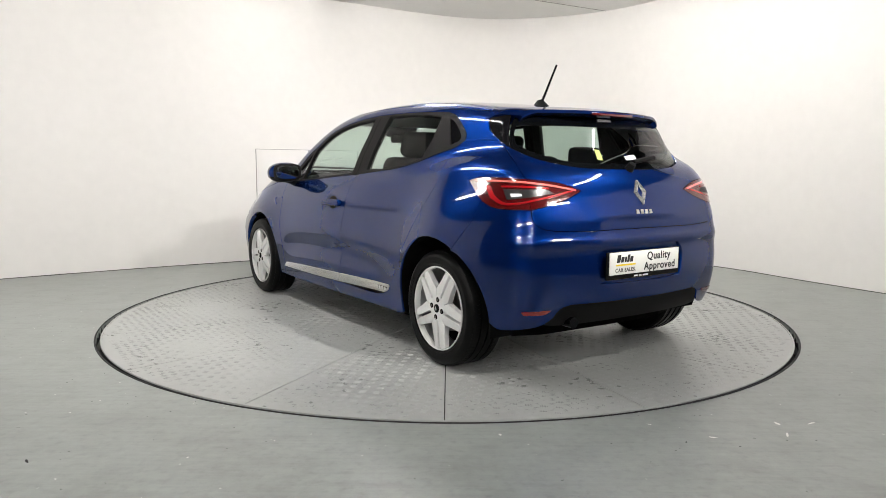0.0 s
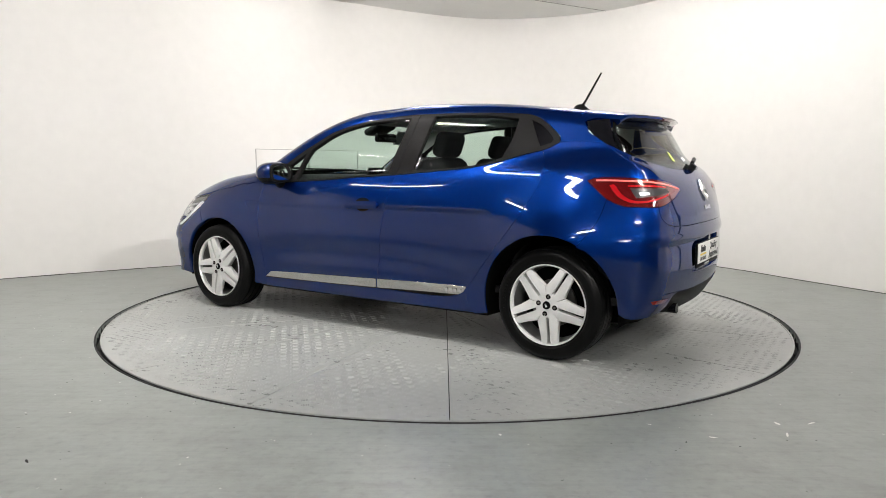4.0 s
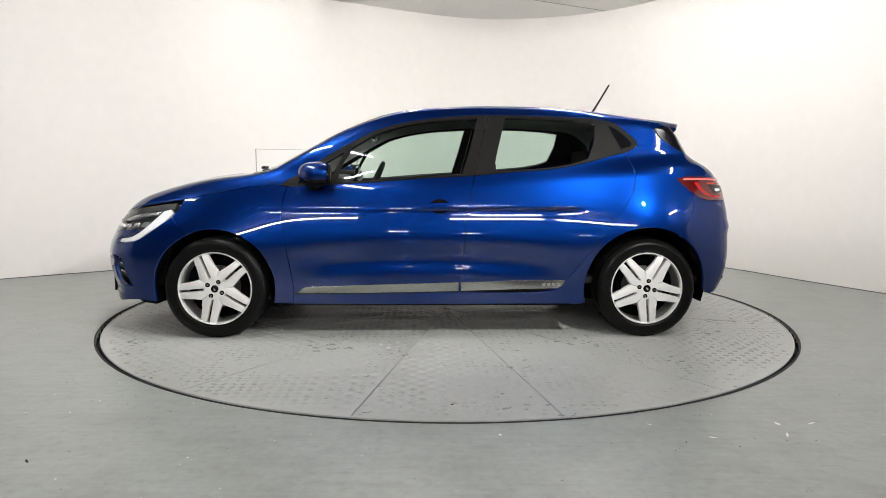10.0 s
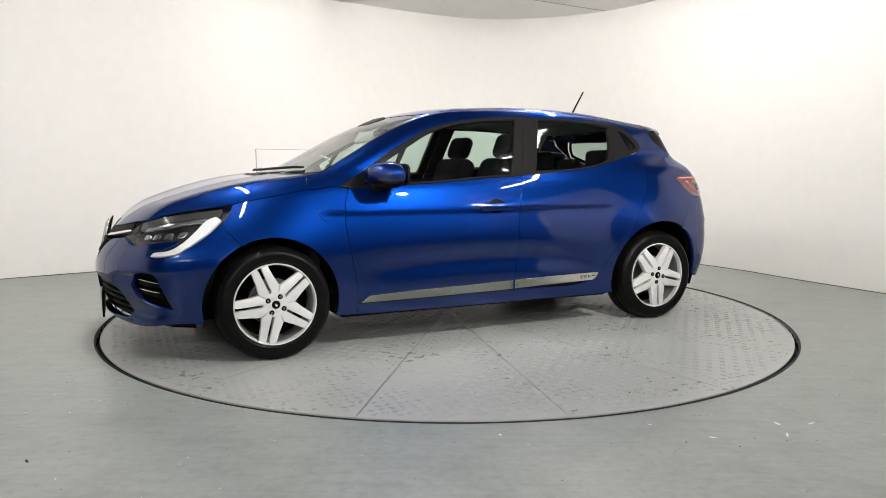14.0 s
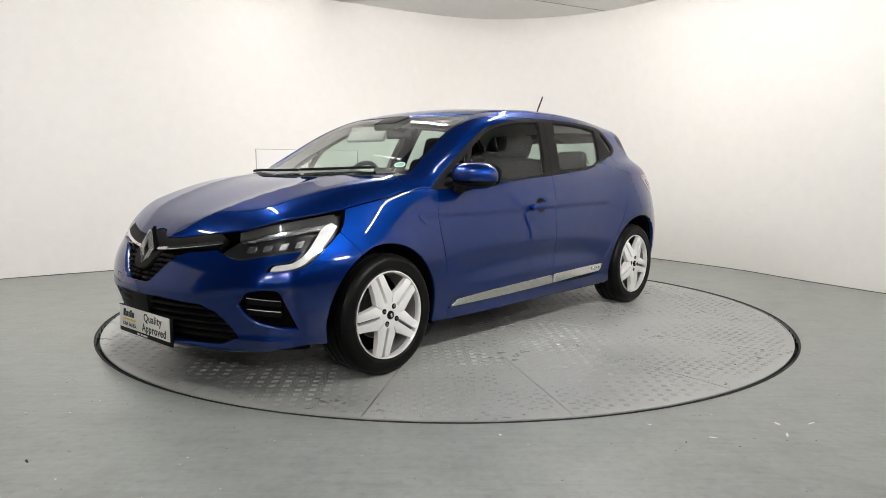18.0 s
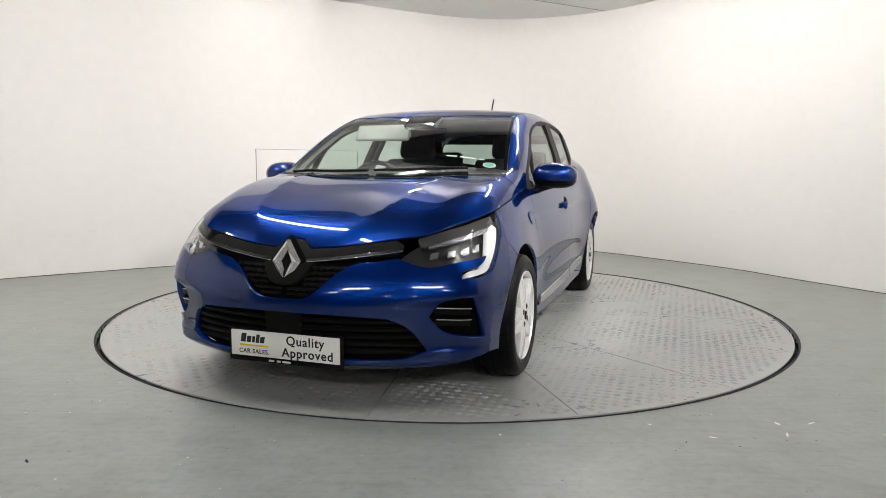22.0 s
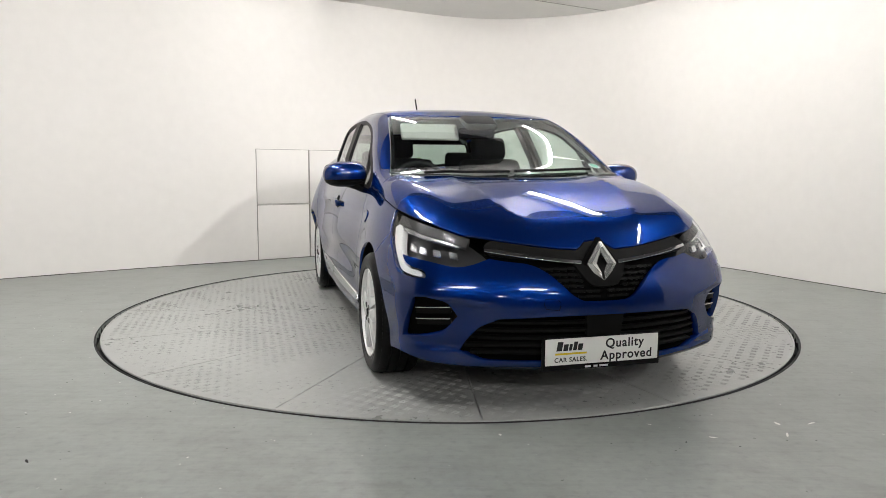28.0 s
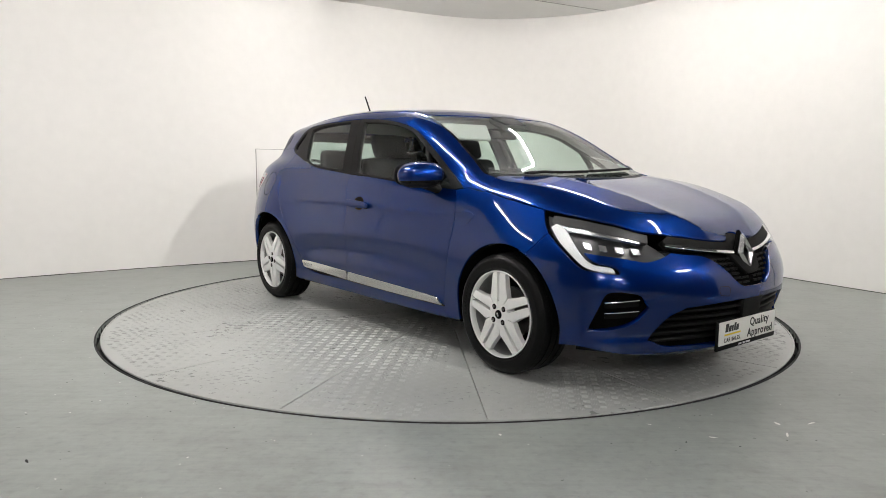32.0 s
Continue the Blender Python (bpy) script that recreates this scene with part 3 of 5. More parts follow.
def mirrored_top(half):
    return [tuple(p) for p in half] + [(a, -b) for a, b in half[::-1] if abs(b) > 1e-4]


def inside_of(p, poly):
    x, y = p[:, 0], p[:, 1]
    hit = np.zeros(len(p), bool)
    for (x0, y0), (x1, y1) in zip(poly, np.roll(poly, -1, 0)):
        if y0 != y1:
            hit ^= ((y0 > y) != (y1 > y)) & (x < (x1 - x0) * (y - y0) / (y1 - y0) + x0)
    return hit


def shrink(poly, d):
    """The outline moved inwards by d."""
    p = np.asarray(poly)
    area = 0.5 * np.sum(p[:, 0] * np.roll(p[:, 1], -1) - np.roll(p[:, 0], -1) * p[:, 1])
    e = np.roll(p, -1, 0) - p
    e /= np.maximum(np.linalg.norm(e, axis=1, keepdims=True), 1e-9)
    n = np.stack([-e[:, 1], e[:, 0]], 1) * np.sign(area)
    m = n + np.roll(n, 1, 0)
    m /= np.maximum((m * m).sum(1, keepdims=True) / 2, 0.35)
    return p + m * d


def panel(name, outline, chart, mat, parent, side=1, holes=(), gap=0.0026, flange=0.014, offset=0.0, step=0.03, label="", inset_holes=0.0):
    """One sheet of the skin inside an outline, with its edge turned inwards."""
    k = np.array(UNIT[chart])
    outer = shrink(np.array(outline) * k, gap)
    inner = [shrink(np.array(h) * k, -inset_holes) for h in holes]
    loops = [outer, *inner]
    edge = np.concatenate(loops)
    lo, hi = outer.min(0), outer.max(0)
    gx, gy = np.meshgrid(np.arange(lo[0] + step * 0.37, hi[0], step), np.arange(lo[1] + step * 0.41, hi[1], step))
    gx = gx + (np.arange(gx.shape[0]) % 2)[:, None] * step * 0.5
    grid = np.stack([gx.ravel(), gy.ravel()], 1)
    keep = inside_of(grid, outer)
    for h in inner:
        keep &= ~inside_of(grid, h)
    grid = grid[keep]
    if len(grid):
        near = np.concatenate([np.sqrt(((c[:, None] - edge[None]) ** 2).sum(2)).min(1) for c in np.array_split(grid, max(1, len(grid) // 800))])
        grid = grid[near > 0.45 * step]
    pts = np.concatenate([edge, grid])
    edges, at = [], 0
    for l in loops:
        edges += [(at + i, at + (i + 1) % len(l)) for i in range(len(l))]
        at += len(l)
    res = geometry.delaunay_2d_cdt([Vector(p) for p in pts], edges, [], 0, 1e-6)
    flat = np.array([tuple(v) for v in res[0]])
    tris = np.array([tuple(f) for f in res[2]])
    mid = flat[tris].mean(1)
    ok = inside_of(mid, outer)
    for h in inner:
        ok &= ~inside_of(mid, h)
    tris = tris[ok]
    p, n = on_skin(flat / k, chart, side, offset)
    # wind the triangles outwards
    c = np.cross(p[tris[:, 1]] - p[tris[:, 0]], p[tris[:, 2]] - p[tris[:, 0]])
    flip = (c * n[tris[:, 0]]).sum(1) < 0
    tris[flip] = tris[flip][:, ::-1]
    verts, norms, faces = [tuple(q) for q in p], [tuple(q) for q in n], [tuple(int(i) for i in f) for f in tris]
    if flange:
        count = {}
        for a, b, d in faces:
            for e in ((a, b), (b, d), (d, a)):
                count[e] = count.get(e, 0) + 1
        rim = [e for e in count if (e[1], e[0]) not in count]
        # the turned edge: a small rounded lip, then straight in
        ring = {}
        for a, b in rim:
            d = Vector(p[b] - p[a])
            out = d.cross(Vector(n[a])).normalized()
            for i in (a, b):
                ring[i] = ring.get(i, Vector()) + out
        made = {}
        for i, out in ring.items():
            out = np.array(out.normalized())
            made[i] = (len(verts), len(verts) + 1)
            soft = out * 0.7 + n[i] * 0.7
            verts += [tuple(p[i] + out * 0.0009 - n[i] * 0.0009), tuple(p[i] + out * 0.0009 - n[i] * flange)]
            norms += [tuple(soft), tuple(out)]
        for a, b in rim:
            (a1, a2), (b1, b2) = made[a], made[b]
            faces += [(b, a, a1, b1), (b1, a1, a2, b2)]
    me = bpy.data.meshes.new(name)
    me.from_pydata(verts, [], faces)
    me.validate()
    me.polygons.foreach_set("use_smooth", [True] * len(me.polygons))
    me.normals_split_custom_set_from_vertices(norms)
    return part(name, me, mat, parent, label)


def stripe(name, path, width, chart, mat, parent, side=1, offset=0.0, flange=0.01, label="", ends=1.0):
    """A narrow band along a path on the skin."""
    k = np.array(UNIT[chart])
    p = np.array(spline([np.array(q) * k for q in path], 0.012))
    d = np.gradient(p, axis=0)
    d /= np.linalg.norm(d, axis=1, keepdims=True)
    n = np.stack([-d[:, 1], d[:, 0]], 1)
    t = np.linspace(0, 1, len(p))[:, None]
    w = width / 2 * (1 + (ends - 1) * t)
    out = np.concatenate([p + n * w, (p - n * w)[::-1]])
    return panel(name, out / k, chart, mat, parent, side, gap=0, flange=flange, offset=offset, step=0.05, label=label)


# ---- outlines of the car's panels ----
ARCH_F, ARCH_F_R = (1.30, 0.296), 0.356
ARCH_R, ARCH_R_R = (-1.285, 0.300), 0.374


def arch(centre, r, z_from, z_to):
    """The wheel opening in the side view, from its front foot over the top to its rear foot."""
    a0 = math.asin((z_from - centre[1]) / r)
    a1 = math.pi - math.asin((z_to - centre[1]) / r)
    return [(centre[0] + r * math.cos(a0 + (a1 - a0) * k / 14), centre[1] + r * math.sin(a0 + (a1 - a0) * k / 14)) for k in range(15)]


BONNET_SIDE = [(1.492, 0.822), (1.378, 0.844), (1.196, 0.877), (1.097, 0.899)]
COWL_CORNER = [(1.097, 0.899), (1.087, 0.940), (1.079, 0.975)]
DOOR_FRONT = [(0.868, 0.903), (0.890, 0.833), (0.897, 0.714), (0.883, 0.596), (0.863, 0.493), (0.843, 0.389), (0.832, 0.269)]
BELT_FRONT = [(0.868, 0.903), (0.630, 0.916), (0.353, 0.932), (0.080, 0.954), (-0.245, 0.973)]
BELT_REAR = [(-0.245, 0.973), (-0.528, 0.998), (-0.729, 1.016), (-0.931, 1.054), (-1.066, 1.091), (-1.175, 1.116)]
PILLAR_CUT = [(-0.245, 0.973), (-0.234, 0.909), (-0.215, 0.843), (-0.200, 0.743), (-0.188, 0.610), (-0.175, 0.474), (-0.159, 0.337), (-0.156, 0.281)]
DOOR_REAR = [(-0.705, 0.292), (-0.787, 0.336), (-0.835, 0.389), (-0.897, 0.470), (-0.991, 0.589), (-1.085, 0.711), (-1.166, 0.836), (-1.209, 0.933), (-1.212, 0.999), (-1.198, 1.065), (-1.175, 1.116)]
DLO_TOP = [(-1.262, 1.160), (-1.257, 1.191), (-1.190, 1.252), (-1.124, 1.297), (-1.067, 1.317), (-0.869, 1.334), (-0.526, 1.343), (-0.285, 1.343), (-0.042, 1.325), (0.165, 1.293), (0.338, 1.247), (0.508, 1.160), (0.644, 1.083), (0.780, 0.993), (0.880, 0.935), (0.919, 0.910)]
FRONT_GLASS = [[(0.582, 0.930), (0.354, 0.942), (0.081, 0.964), (-0.177, 0.982)], [(-0.227, 1.152), (-0.271, 1.322)], [(-0.043, 1.307), (0.164, 1.276), (0.337, 1.223), (0.492, 1.136)], [(0.559, 1.015), (0.582, 0.930)]]
FRONT_QUARTER = [[(0.813, 0.920), (0.624, 0.925)], [(0.587, 1.005), (0.534, 1.112)], [(0.608, 1.067), (0.745, 0.977), (0.813, 0.920)]]
REAR_GLASS = [[(-0.360, 1.000), (-0.696, 1.022), (-0.863, 1.050), (-0.944, 1.077)], [(-0.987, 1.182), (-1.004, 1.295)], [(-0.868, 1.314), (-0.663, 1.326), (-0.443, 1.329)], [(-0.398, 1.163), (-0.360, 1.000)]]
QUARTER_GLASS = [[(-1.155, 1.136), (-1.218, 1.157)], [(-1.225, 1.174), (-1.139, 1.259), (-1.079, 1.285)], [(-1.111, 1.217), (-1.155, 1.136)]]
WING_CUT = [(55.0, 0.722), (61.6, 0.613)]
LAMP_REAR = [(57.0, 0.820), (56.2, 0.760), (55.0, 0.722)]
LAMP_HOOK = [(55.0, 0.722), (53.1, 0.690), (48.9, 0.618), (46.3, 0.580), (42.6, 0.567), (38.2, 0.563)]
LAMP_NOTCH = [[(38.2, 0.563), (38.0, 0.574), (39.1, 0.594)], [(41.5, 0.602), (43.7, 0.613), (45.9, 0.647)], [(43.2, 0.643), (38.0, 0.632), (31.5, 0.613), (28.0, 0.626), (24.6, 0.650)]]
LAMP_TOP = [(24.6, 0.650), (27.9, 0.696), (31.7, 0.734), (39.6, 0.774), (48.2, 0.798), (57.0, 0.820)]
BONNET_FRONT = [[(0.0, 0.718), (2.2, 0.714)], [(3.4, 0.698), (4.8, 0.682)], [(10.9, 0.690), (18.9, 0.708), (27.0, 0.728)], [(31.7, 0.738), (39.6, 0.778), (48.2, 0.802), (57.0, 0.824)]]
GRILLE_LOW = [(24.6, 0.648), (21.8, 0.640), (15.8, 0.626), (12.5, 0.596), (9.8, 0.554), (7.4, 0.510), (5.2, 0.486), (2.5, 0.482), (0.0, 0.482)]
MOUTH = [[(0.0, 0.425), (12.0, 0.421), (22.3, 0.409)], [(26.3, 0.372), (28.9, 0.321), (31.0, 0.263)], [(27.0, 0.230), (20.0, 0.222), (10.0, 0.224), (0.0, 0.226)]]
FOG = [[(31.0, 0.410), (33.5, 0.468), (37.7, 0.488)], [(40.6, 0.479), (42.4, 0.412), (44.8, 0.300)], [(39.5, 0.312), (34.5, 0.340), (31.0, 0.410)]]
LIP = [(0.0, 0.178), (21.9, 0.178), (35.6, 0.200), (45.5, 0.224)]
TAIL_TOP = [(24.6, 0.913), (31.5, 0.949), (41.1, 0.968), (50.8, 0.975), (56.0, 0.971), (58.7, 0.958)]
TAIL_LOW = [(58.7, 0.958), (56.5, 0.918), (53.5, 0.866), (49.5, 0.834), (45.0, 0.828), (39.6, 0.828)]
TAIL_IN = [(39.6, 0.828), (36.7, 0.838), (29.2, 0.877), (24.6, 0.913)]
REAR_CUT = [(53.5, 0.866), (56.1, 0.764), (62.2, 0.624)]
GATE_SIDE = [(41.1, 0.968), (44.6, 1.053), (50.5, 1.150)]
FIN_SIDE = [(50.5, 1.150), (55.9, 1.212)]
GATE_FOOT = [(39.6, 0.828), (39.0, 0.775), (36.7, 0.742), (33.0, 0.728)]
SCREEN_LOW = [(0.0, 1.017), (14.9, 1.019), (26.3, 1.030), (37.7, 1.065), (46.1, 1.116)]
DIFFUSER = [(0.0, 0.368), (14.0, 0.368), (28.0, 0.372)]
RECESS = [[(0.0, 0.648), (16.8, 0.642)], [(19.6, 0.598), (18.2, 0.462)], [(9.0, 0.455), (0.0, 0.455)]]
SCREEN_TOP = [(0.404, 0.0), (0.386, 0.183), (0.332, 0.438), (0.300, 0.525)]
SCREEN_SIDE = [(0.310, 0.545), (0.381, 0.562), (0.700, 0.612), (0.895, 0.652), (0.995, 0.680)]
SCREEN_FOOT = [(1.010, 0.670), (1.124, 0.469), (1.195, 0.200), (1.210, 0.0)]
ROOF_EDGE_Y = 0.560


def both(fn):
    for s in (1, -1):
        fn(s)


def tilt(ob, s, k):
    """Leans a strip on the car's flank so that it faces slightly upwards."""
    me = ob.data
    mid = sum(v.co.z for v in me.vertices) / len(me.vertices)
    for v in me.vertices:
        v.co.y += s * k * (mid - v.co.z)
    me.update()
    me.normals_split_custom_set_from_vertices([tuple(v.normal) for v in me.vertices])
    return ob


def body(car):
    """Sheet metal, glass and lamps of the car."""
    # bonnet
    half = line(*BONNET_FRONT, chart="front", closed=False)
    half = over(half, "front", "top") + over(line(BONNET_SIDE, chart="side", closed=False)[1:], "side", "top") + over(COWL_CORNER[1:], "side", "top")
    half[0] = (half[0][0], 0.0)
    half += spline([half[-1], (1.17, 0.50), (1.255, 0.28), (1.275, 0.0)], 0.02)[1:]
    panel("bonnet", mirrored_top(half), "top", PAINT, car, step=0.022, label="blue metallic bonnet with two raised lines")
    cowl = [(1.262, 0.0), (1.242, 0.28), (1.160, 0.49), (1.085, 0.66)]
    foot = line(spline(cowl, 0.03), SCREEN_FOOT, chart="top", closed=False)
    panel("scuttle", mirrored_top(foot), "top", BLACK, car, offset=-0.008, label="black plastic scuttle under the windscreen")
    # windscreen and its dark printed border
    screen = line(SCREEN_TOP, SCREEN_SIDE, SCREEN_FOOT, chart="top", closed=False)
    whole = mirrored_top(screen)
    glass = panel("windscreen", whole, "top", GLASS, car, gap=0.003, flange=0.004, offset=-0.003, step=0.04, label="clear curved windscreen")
    glass.visible_shadow = False
    k = np.array(whole)
    hole = shrink(k, 0.022)
    hole[:, 0] = np.minimum(hole[:, 0], 1.12 - 0.27 * hole[:, 1] ** 2)
    panel("windscreen_border", whole, "top", BLACK_GLOSS, glass, gap=0.004, flange=0, offset=-0.008, holes=[[tuple(q) for q in hole]])
    # roof, its edges and the screen pillars
    top_edge = [(x + 0.004, y) for x, y in line(SCREEN_TOP, chart="top", closed=False)]
    roof = top_edge + spline([(0.290, 0.548), (0.1, 0.556), (-0.4, 0.562), (-0.9, 0.560), (-1.345, 0.545)], 0.03) + spline([(-1.345, 0.545), (-1.40, 0.3), (-1.415, 0.0)], 0.03)[1:]
    panel("roof", mirrored_top(roof), "top", PAINT, car, step=0.035, label="blue metallic roof")

    def flank(s):
        # pillar and rail over the doors, and the rear pillar's top
        low = over([(1.079, 0.972), (1.087, 0.940), (1.094, 0.903), (1.040, 0.904), (0.948, 0.915), (0.919, 0.910)] + DLO_TOP[::-1][1:], "side", "polar")
        up = over(spline([(-1.345, 0.549), (-0.9, 0.564), (-0.4, 0.566), (0.1, 0.560), (0.300, 0.549)], 0.03) + spline(SCREEN_SIDE, 0.02)[2:], "top", "polar")
        fin = over(line(FIN_SIDE[::-1], chart="rear", closed=False), "rear", "polar")
        mid = over([(-1.262, 1.160), (-1.33, 1.165), (-1.40, 1.160)], "side", "polar")
        end = over([(56.3, 1.225), (57.0, 1.26), (58.0, 1.29)], "rear", "polar")
        seam_end = over([(50.5, 1.150)], "rear", "polar")
        out = line(spline([np.array(q) for q in low], 0.02), [mid[0], mid[1], mid[2], seam_end[0]], fin[::-1], [fin[0], *end, up[0]], up, chart="polar")
        panel("side_rail", out, "polar", PAINT, car, s, step=0.022, gap=0.0015, label="blue windscreen pillar and roof rail")
        # front wing
        lamp = over(line(LAMP_REAR, WING_CUT, chart="front", closed=False), "front", "side")
        foot = arch(ARCH_F, ARCH_F_R, 0.613, 0.21)
        out = line(lamp, foot[1:], [(0.925, 0.205), (0.836, 0.205)], DOOR_FRONT[::-1], [(0.919, 0.910), (0.948, 0.914), (1.054, 0.898), (1.097, 0.899)], BONNET_SIDE[::-1])
        wing = panel("front_wing", out, "side", PAINT, car, s, step=0.022)
        stripe("wing_line", [(0.900, 0.786), (0.960, 0.789), (1.020, 0.785), (1.043, 0.772), (1.030, 0.752), (1.004, 0.730)], 0.011, "side", PAINT, wing, s, offset=0.0045, flange=0.006, ends=0.4)
        # doors
        out = line(BELT_FRONT, PILLAR_CUT, [(0.3, 0.275), (0.832, 0.269)], DOOR_FRONT[::-1])
        front = panel("front_door", out, "side", PAINT, car, s, step=0.022)
        out = line(BELT_REAR, DOOR_REAR[::-1], [(-0.156, 0.281)], PILLAR_CUT[::-1])
        rear = panel("rear_door", out, "side", PAINT, car, s, step=0.022)
        # sill
        out = line([(0.832, 0.266), (-0.156, 0.277), (-0.700, 0.288), (-0.787, 0.332)], [(-0.80, 0.25), (-0.83, 0.205)], [(0.834, 0.203)])
        panel("sill", out, "side", PAINT, car, s, gap=0.001)
        # rear wing
        cut = over(line(GATE_SIDE[::-1], chart="rear", closed=False), "rear", "side")
        lamp = over(line([(41.1, 0.968), (50.8, 0.975), (56.0, 0.971), (58.7, 0.958)], [(56.5, 0.918), (53.5, 0.866)], REAR_CUT, chart="rear", closed=False), "rear", "side")
        a = arch(ARCH_R, ARCH_R_R, 0.21, 0.610)[::-1]
        top = over([(50.5, 1.150)], "rear", "side")
        out = line(DOOR_REAR[1:], [(-1.216, 1.131), (-1.262, 1.160)], [(-1.33, 1.165), (-1.40, 1.160), top[0]], cut, lamp, a, [(-0.83, 0.205), (-0.80, 0.25), (-0.787, 0.336)])
        panel("rear_wing", out, "side", PAINT, car, s, step=0.022, gap=0.0015)
        # black window frames, split between the doors, and the panes
        split = [(-0.245, 0.973), (-0.290, 1.155), (-0.335, 1.343)]
        tri = line(*FRONT_QUARTER)
        pane = line(*FRONT_GLASS)
        top = [p for p in DLO_TOP if p[0] > -0.33]
        out = line(split, top, [(0.868, 0.906)], BELT_FRONT)
        panel("window_frame", out, "side", FRAME, front, s, holes=[tri, pane], gap=0.0025, flange=0.03, offset=0.001, step=0.05, label="matt black window frame")
        for outline, name in ((pane, "window"), (tri, "quarter_window")):
            w = panel(name, outline, "side", GLASS, front, s, gap=-0.006, flange=0, offset=-0.009, step=0.06, label="clear side window")
            w.visible_shadow = False
        back, small = line(*REAR_GLASS), line(*QUARTER_GLASS)
        top = [p for p in DLO_TOP if p[0] < -0.34]
        out = line(split[::-1], BELT_REAR, [(-1.216, 1.131), (-1.262, 1.160)], top)
        panel("window_frame", out, "side", FRAME, rear, s, holes=[back, small], gap=0.0025, flange=0.03, offset=0.001, step=0.05, label="matt black window frame")
        for outline, name, mat in ((back, "window", GLASS), (small, "quarter_window", BLACK_GLOSS)):
            w = panel(name, outline, "side", mat, rear, s, gap=-0.006, flange=0, offset=-0.009, step=0.06, label="clear side window" if mat is GLASS else "dark quarter window")
            w.visible_shadow = mat is not GLASS
        # bright strip low on both doors, with a raised word shown as plain bars
        out = line([(0.814, 0.272), (0.767, 0.306)], [(0.486, 0.319), (-0.150, 0.339)], [(-0.150, 0.288)], [(0.3, 0.279), (0.814, 0.272)])
        strip = panel("door_strip", out, "side", STRIP, front, s, gap=0, flange=0.014, offset=0.010, step=0.05, label="satin silver strip")
        tilt(strip, s, 0.17)
        out = line([(-0.166, 0.340), (-0.60, 0.349), (-0.793, 0.350)], [(-0.775, 0.320), (-0.745, 0.304)], [(-0.4, 0.296), (-0.166, 0.289)])
        strip = panel("door_strip", out, "side", STRIP, rear, s, gap=0, flange=0.014, offset=0.010, step=0.05, label="satin silver strip")
        tilt(strip, s, 0.17)
        for i in range(4):
            x = -0.655 - 0.030 * i
            panel("raised_bar", [(x, 0.315), (x - 0.018, 0.316), (x - 0.018, 0.335), (x, 0.334)], "side", CHROME, rear, s, gap=0, flange=0.004, offset=0.013)
        # dark rubber under the strip
        panel("rubber_strip", line([(0.830, 0.264), (0.3, 0.272), (-0.150, 0.280)], [(-0.150, 0.290), (0.3, 0.281), (0.815, 0.272)]), "side", BLACK, front, s, gap=0, flange=0.01, offset=0.007)
        panel("rubber_strip", line([(-0.166, 0.281), (-0.5, 0.288), (-0.70, 0.294), (-0.755, 0.309)], [(-0.742, 0.309), (-0.5, 0.300), (-0.166, 0.291)]), "side", BLACK, rear, s, gap=0, flange=0.01, offset=0.007)
        # headlight
        out = line(LAMP_TOP, LAMP_REAR, LAMP_HOOK, *LAMP_NOTCH, chart="front")
        light = panel("headlight", out, "front", LAMP_BACK, car, s, gap=0.001, flange=0, offset=-0.055, label="clear headlight with a bright hook-shaped light guide")
        lens = panel("lens", out, "front", LENS, light, s, gap=0.0025, flange=0.0, offset=-0.001, step=0.025)
        lens.visible_shadow = False
        panel("lamp_wall", out, "front", LAMP_GREY, light, s, gap=0.0026, flange=0.050, offset=-0.052, step=0.03)
        guide = line([(54.6, 0.752), (52.0, 0.690), (48.2, 0.624), (45.8, 0.588), (42.4, 0.575), (38.9, 0.570)], [(39.6, 0.590), (43.9, 0.603), (46.6, 0.640), (48.5, 0.690), (50.8, 0.752), (53.0, 0.768)], chart="front")
        panel("light_guide", guide, "front", LAMP_WHITE, light, s, gap=0.001, flange=0.03, offset=-0.012, label="white light guide")
        stripe("upper_guide", [(32.0, 0.701), (36.0, 0.718), (44.0, 0.740), (51.5, 0.754)], 0.013, "front", LAMP_CHROME, light, s, offset=-0.018, flange=0.03)
        stripe("upper_bezel", [(30.0, 0.712), (38.0, 0.748), (47.0, 0.774), (54.0, 0.788)], 0.036, "front", LAMP_ROOF, light, s, offset=-0.014, flange=0.03)
        for u in (33.0, 37.2, 41.4, 45.3):
            cell = line([(u - 1.1, 0.652 + (u - 33) * 0.0018), (u + 0.7, 0.656 + (u - 33) * 0.0018)], [(u + 1.2, 0.682 + (u - 33) * 0.0018)], [(u - 0.7, 0.676 + (u - 33) * 0.0018)], chart="front")
            panel("reflector", cell, "front", LAMP_CHROME, light, s, gap=0, flange=0.02, offset=-0.034, step=0.012)
        # tail light, its outer piece on the wing and its inner piece on the tailgate
        edge = [(39.6, 0.828), (41.1, 0.968)]
        outer = line([(41.1, 0.968), (50.8, 0.975), (56.0, 0.971), (58.7, 0.958)], TAIL_LOW, edge, chart="rear")
        inner = line([(41.1, 0.968), (31.5, 0.949), (24.6, 0.913)], TAIL_IN[::-1], edge, chart="rear")
        tail = panel("tail_light", outer, "rear", RED, car, s, gap=0.002, flange=0.02, offset=0.002, step=0.02, label="dark red tail light with a hook-shaped bright guide")
        panel("tail_light_inner", inner, "rear", RED, tail, s, gap=0.002, flange=0.02, offset=0.002, step=0.02)
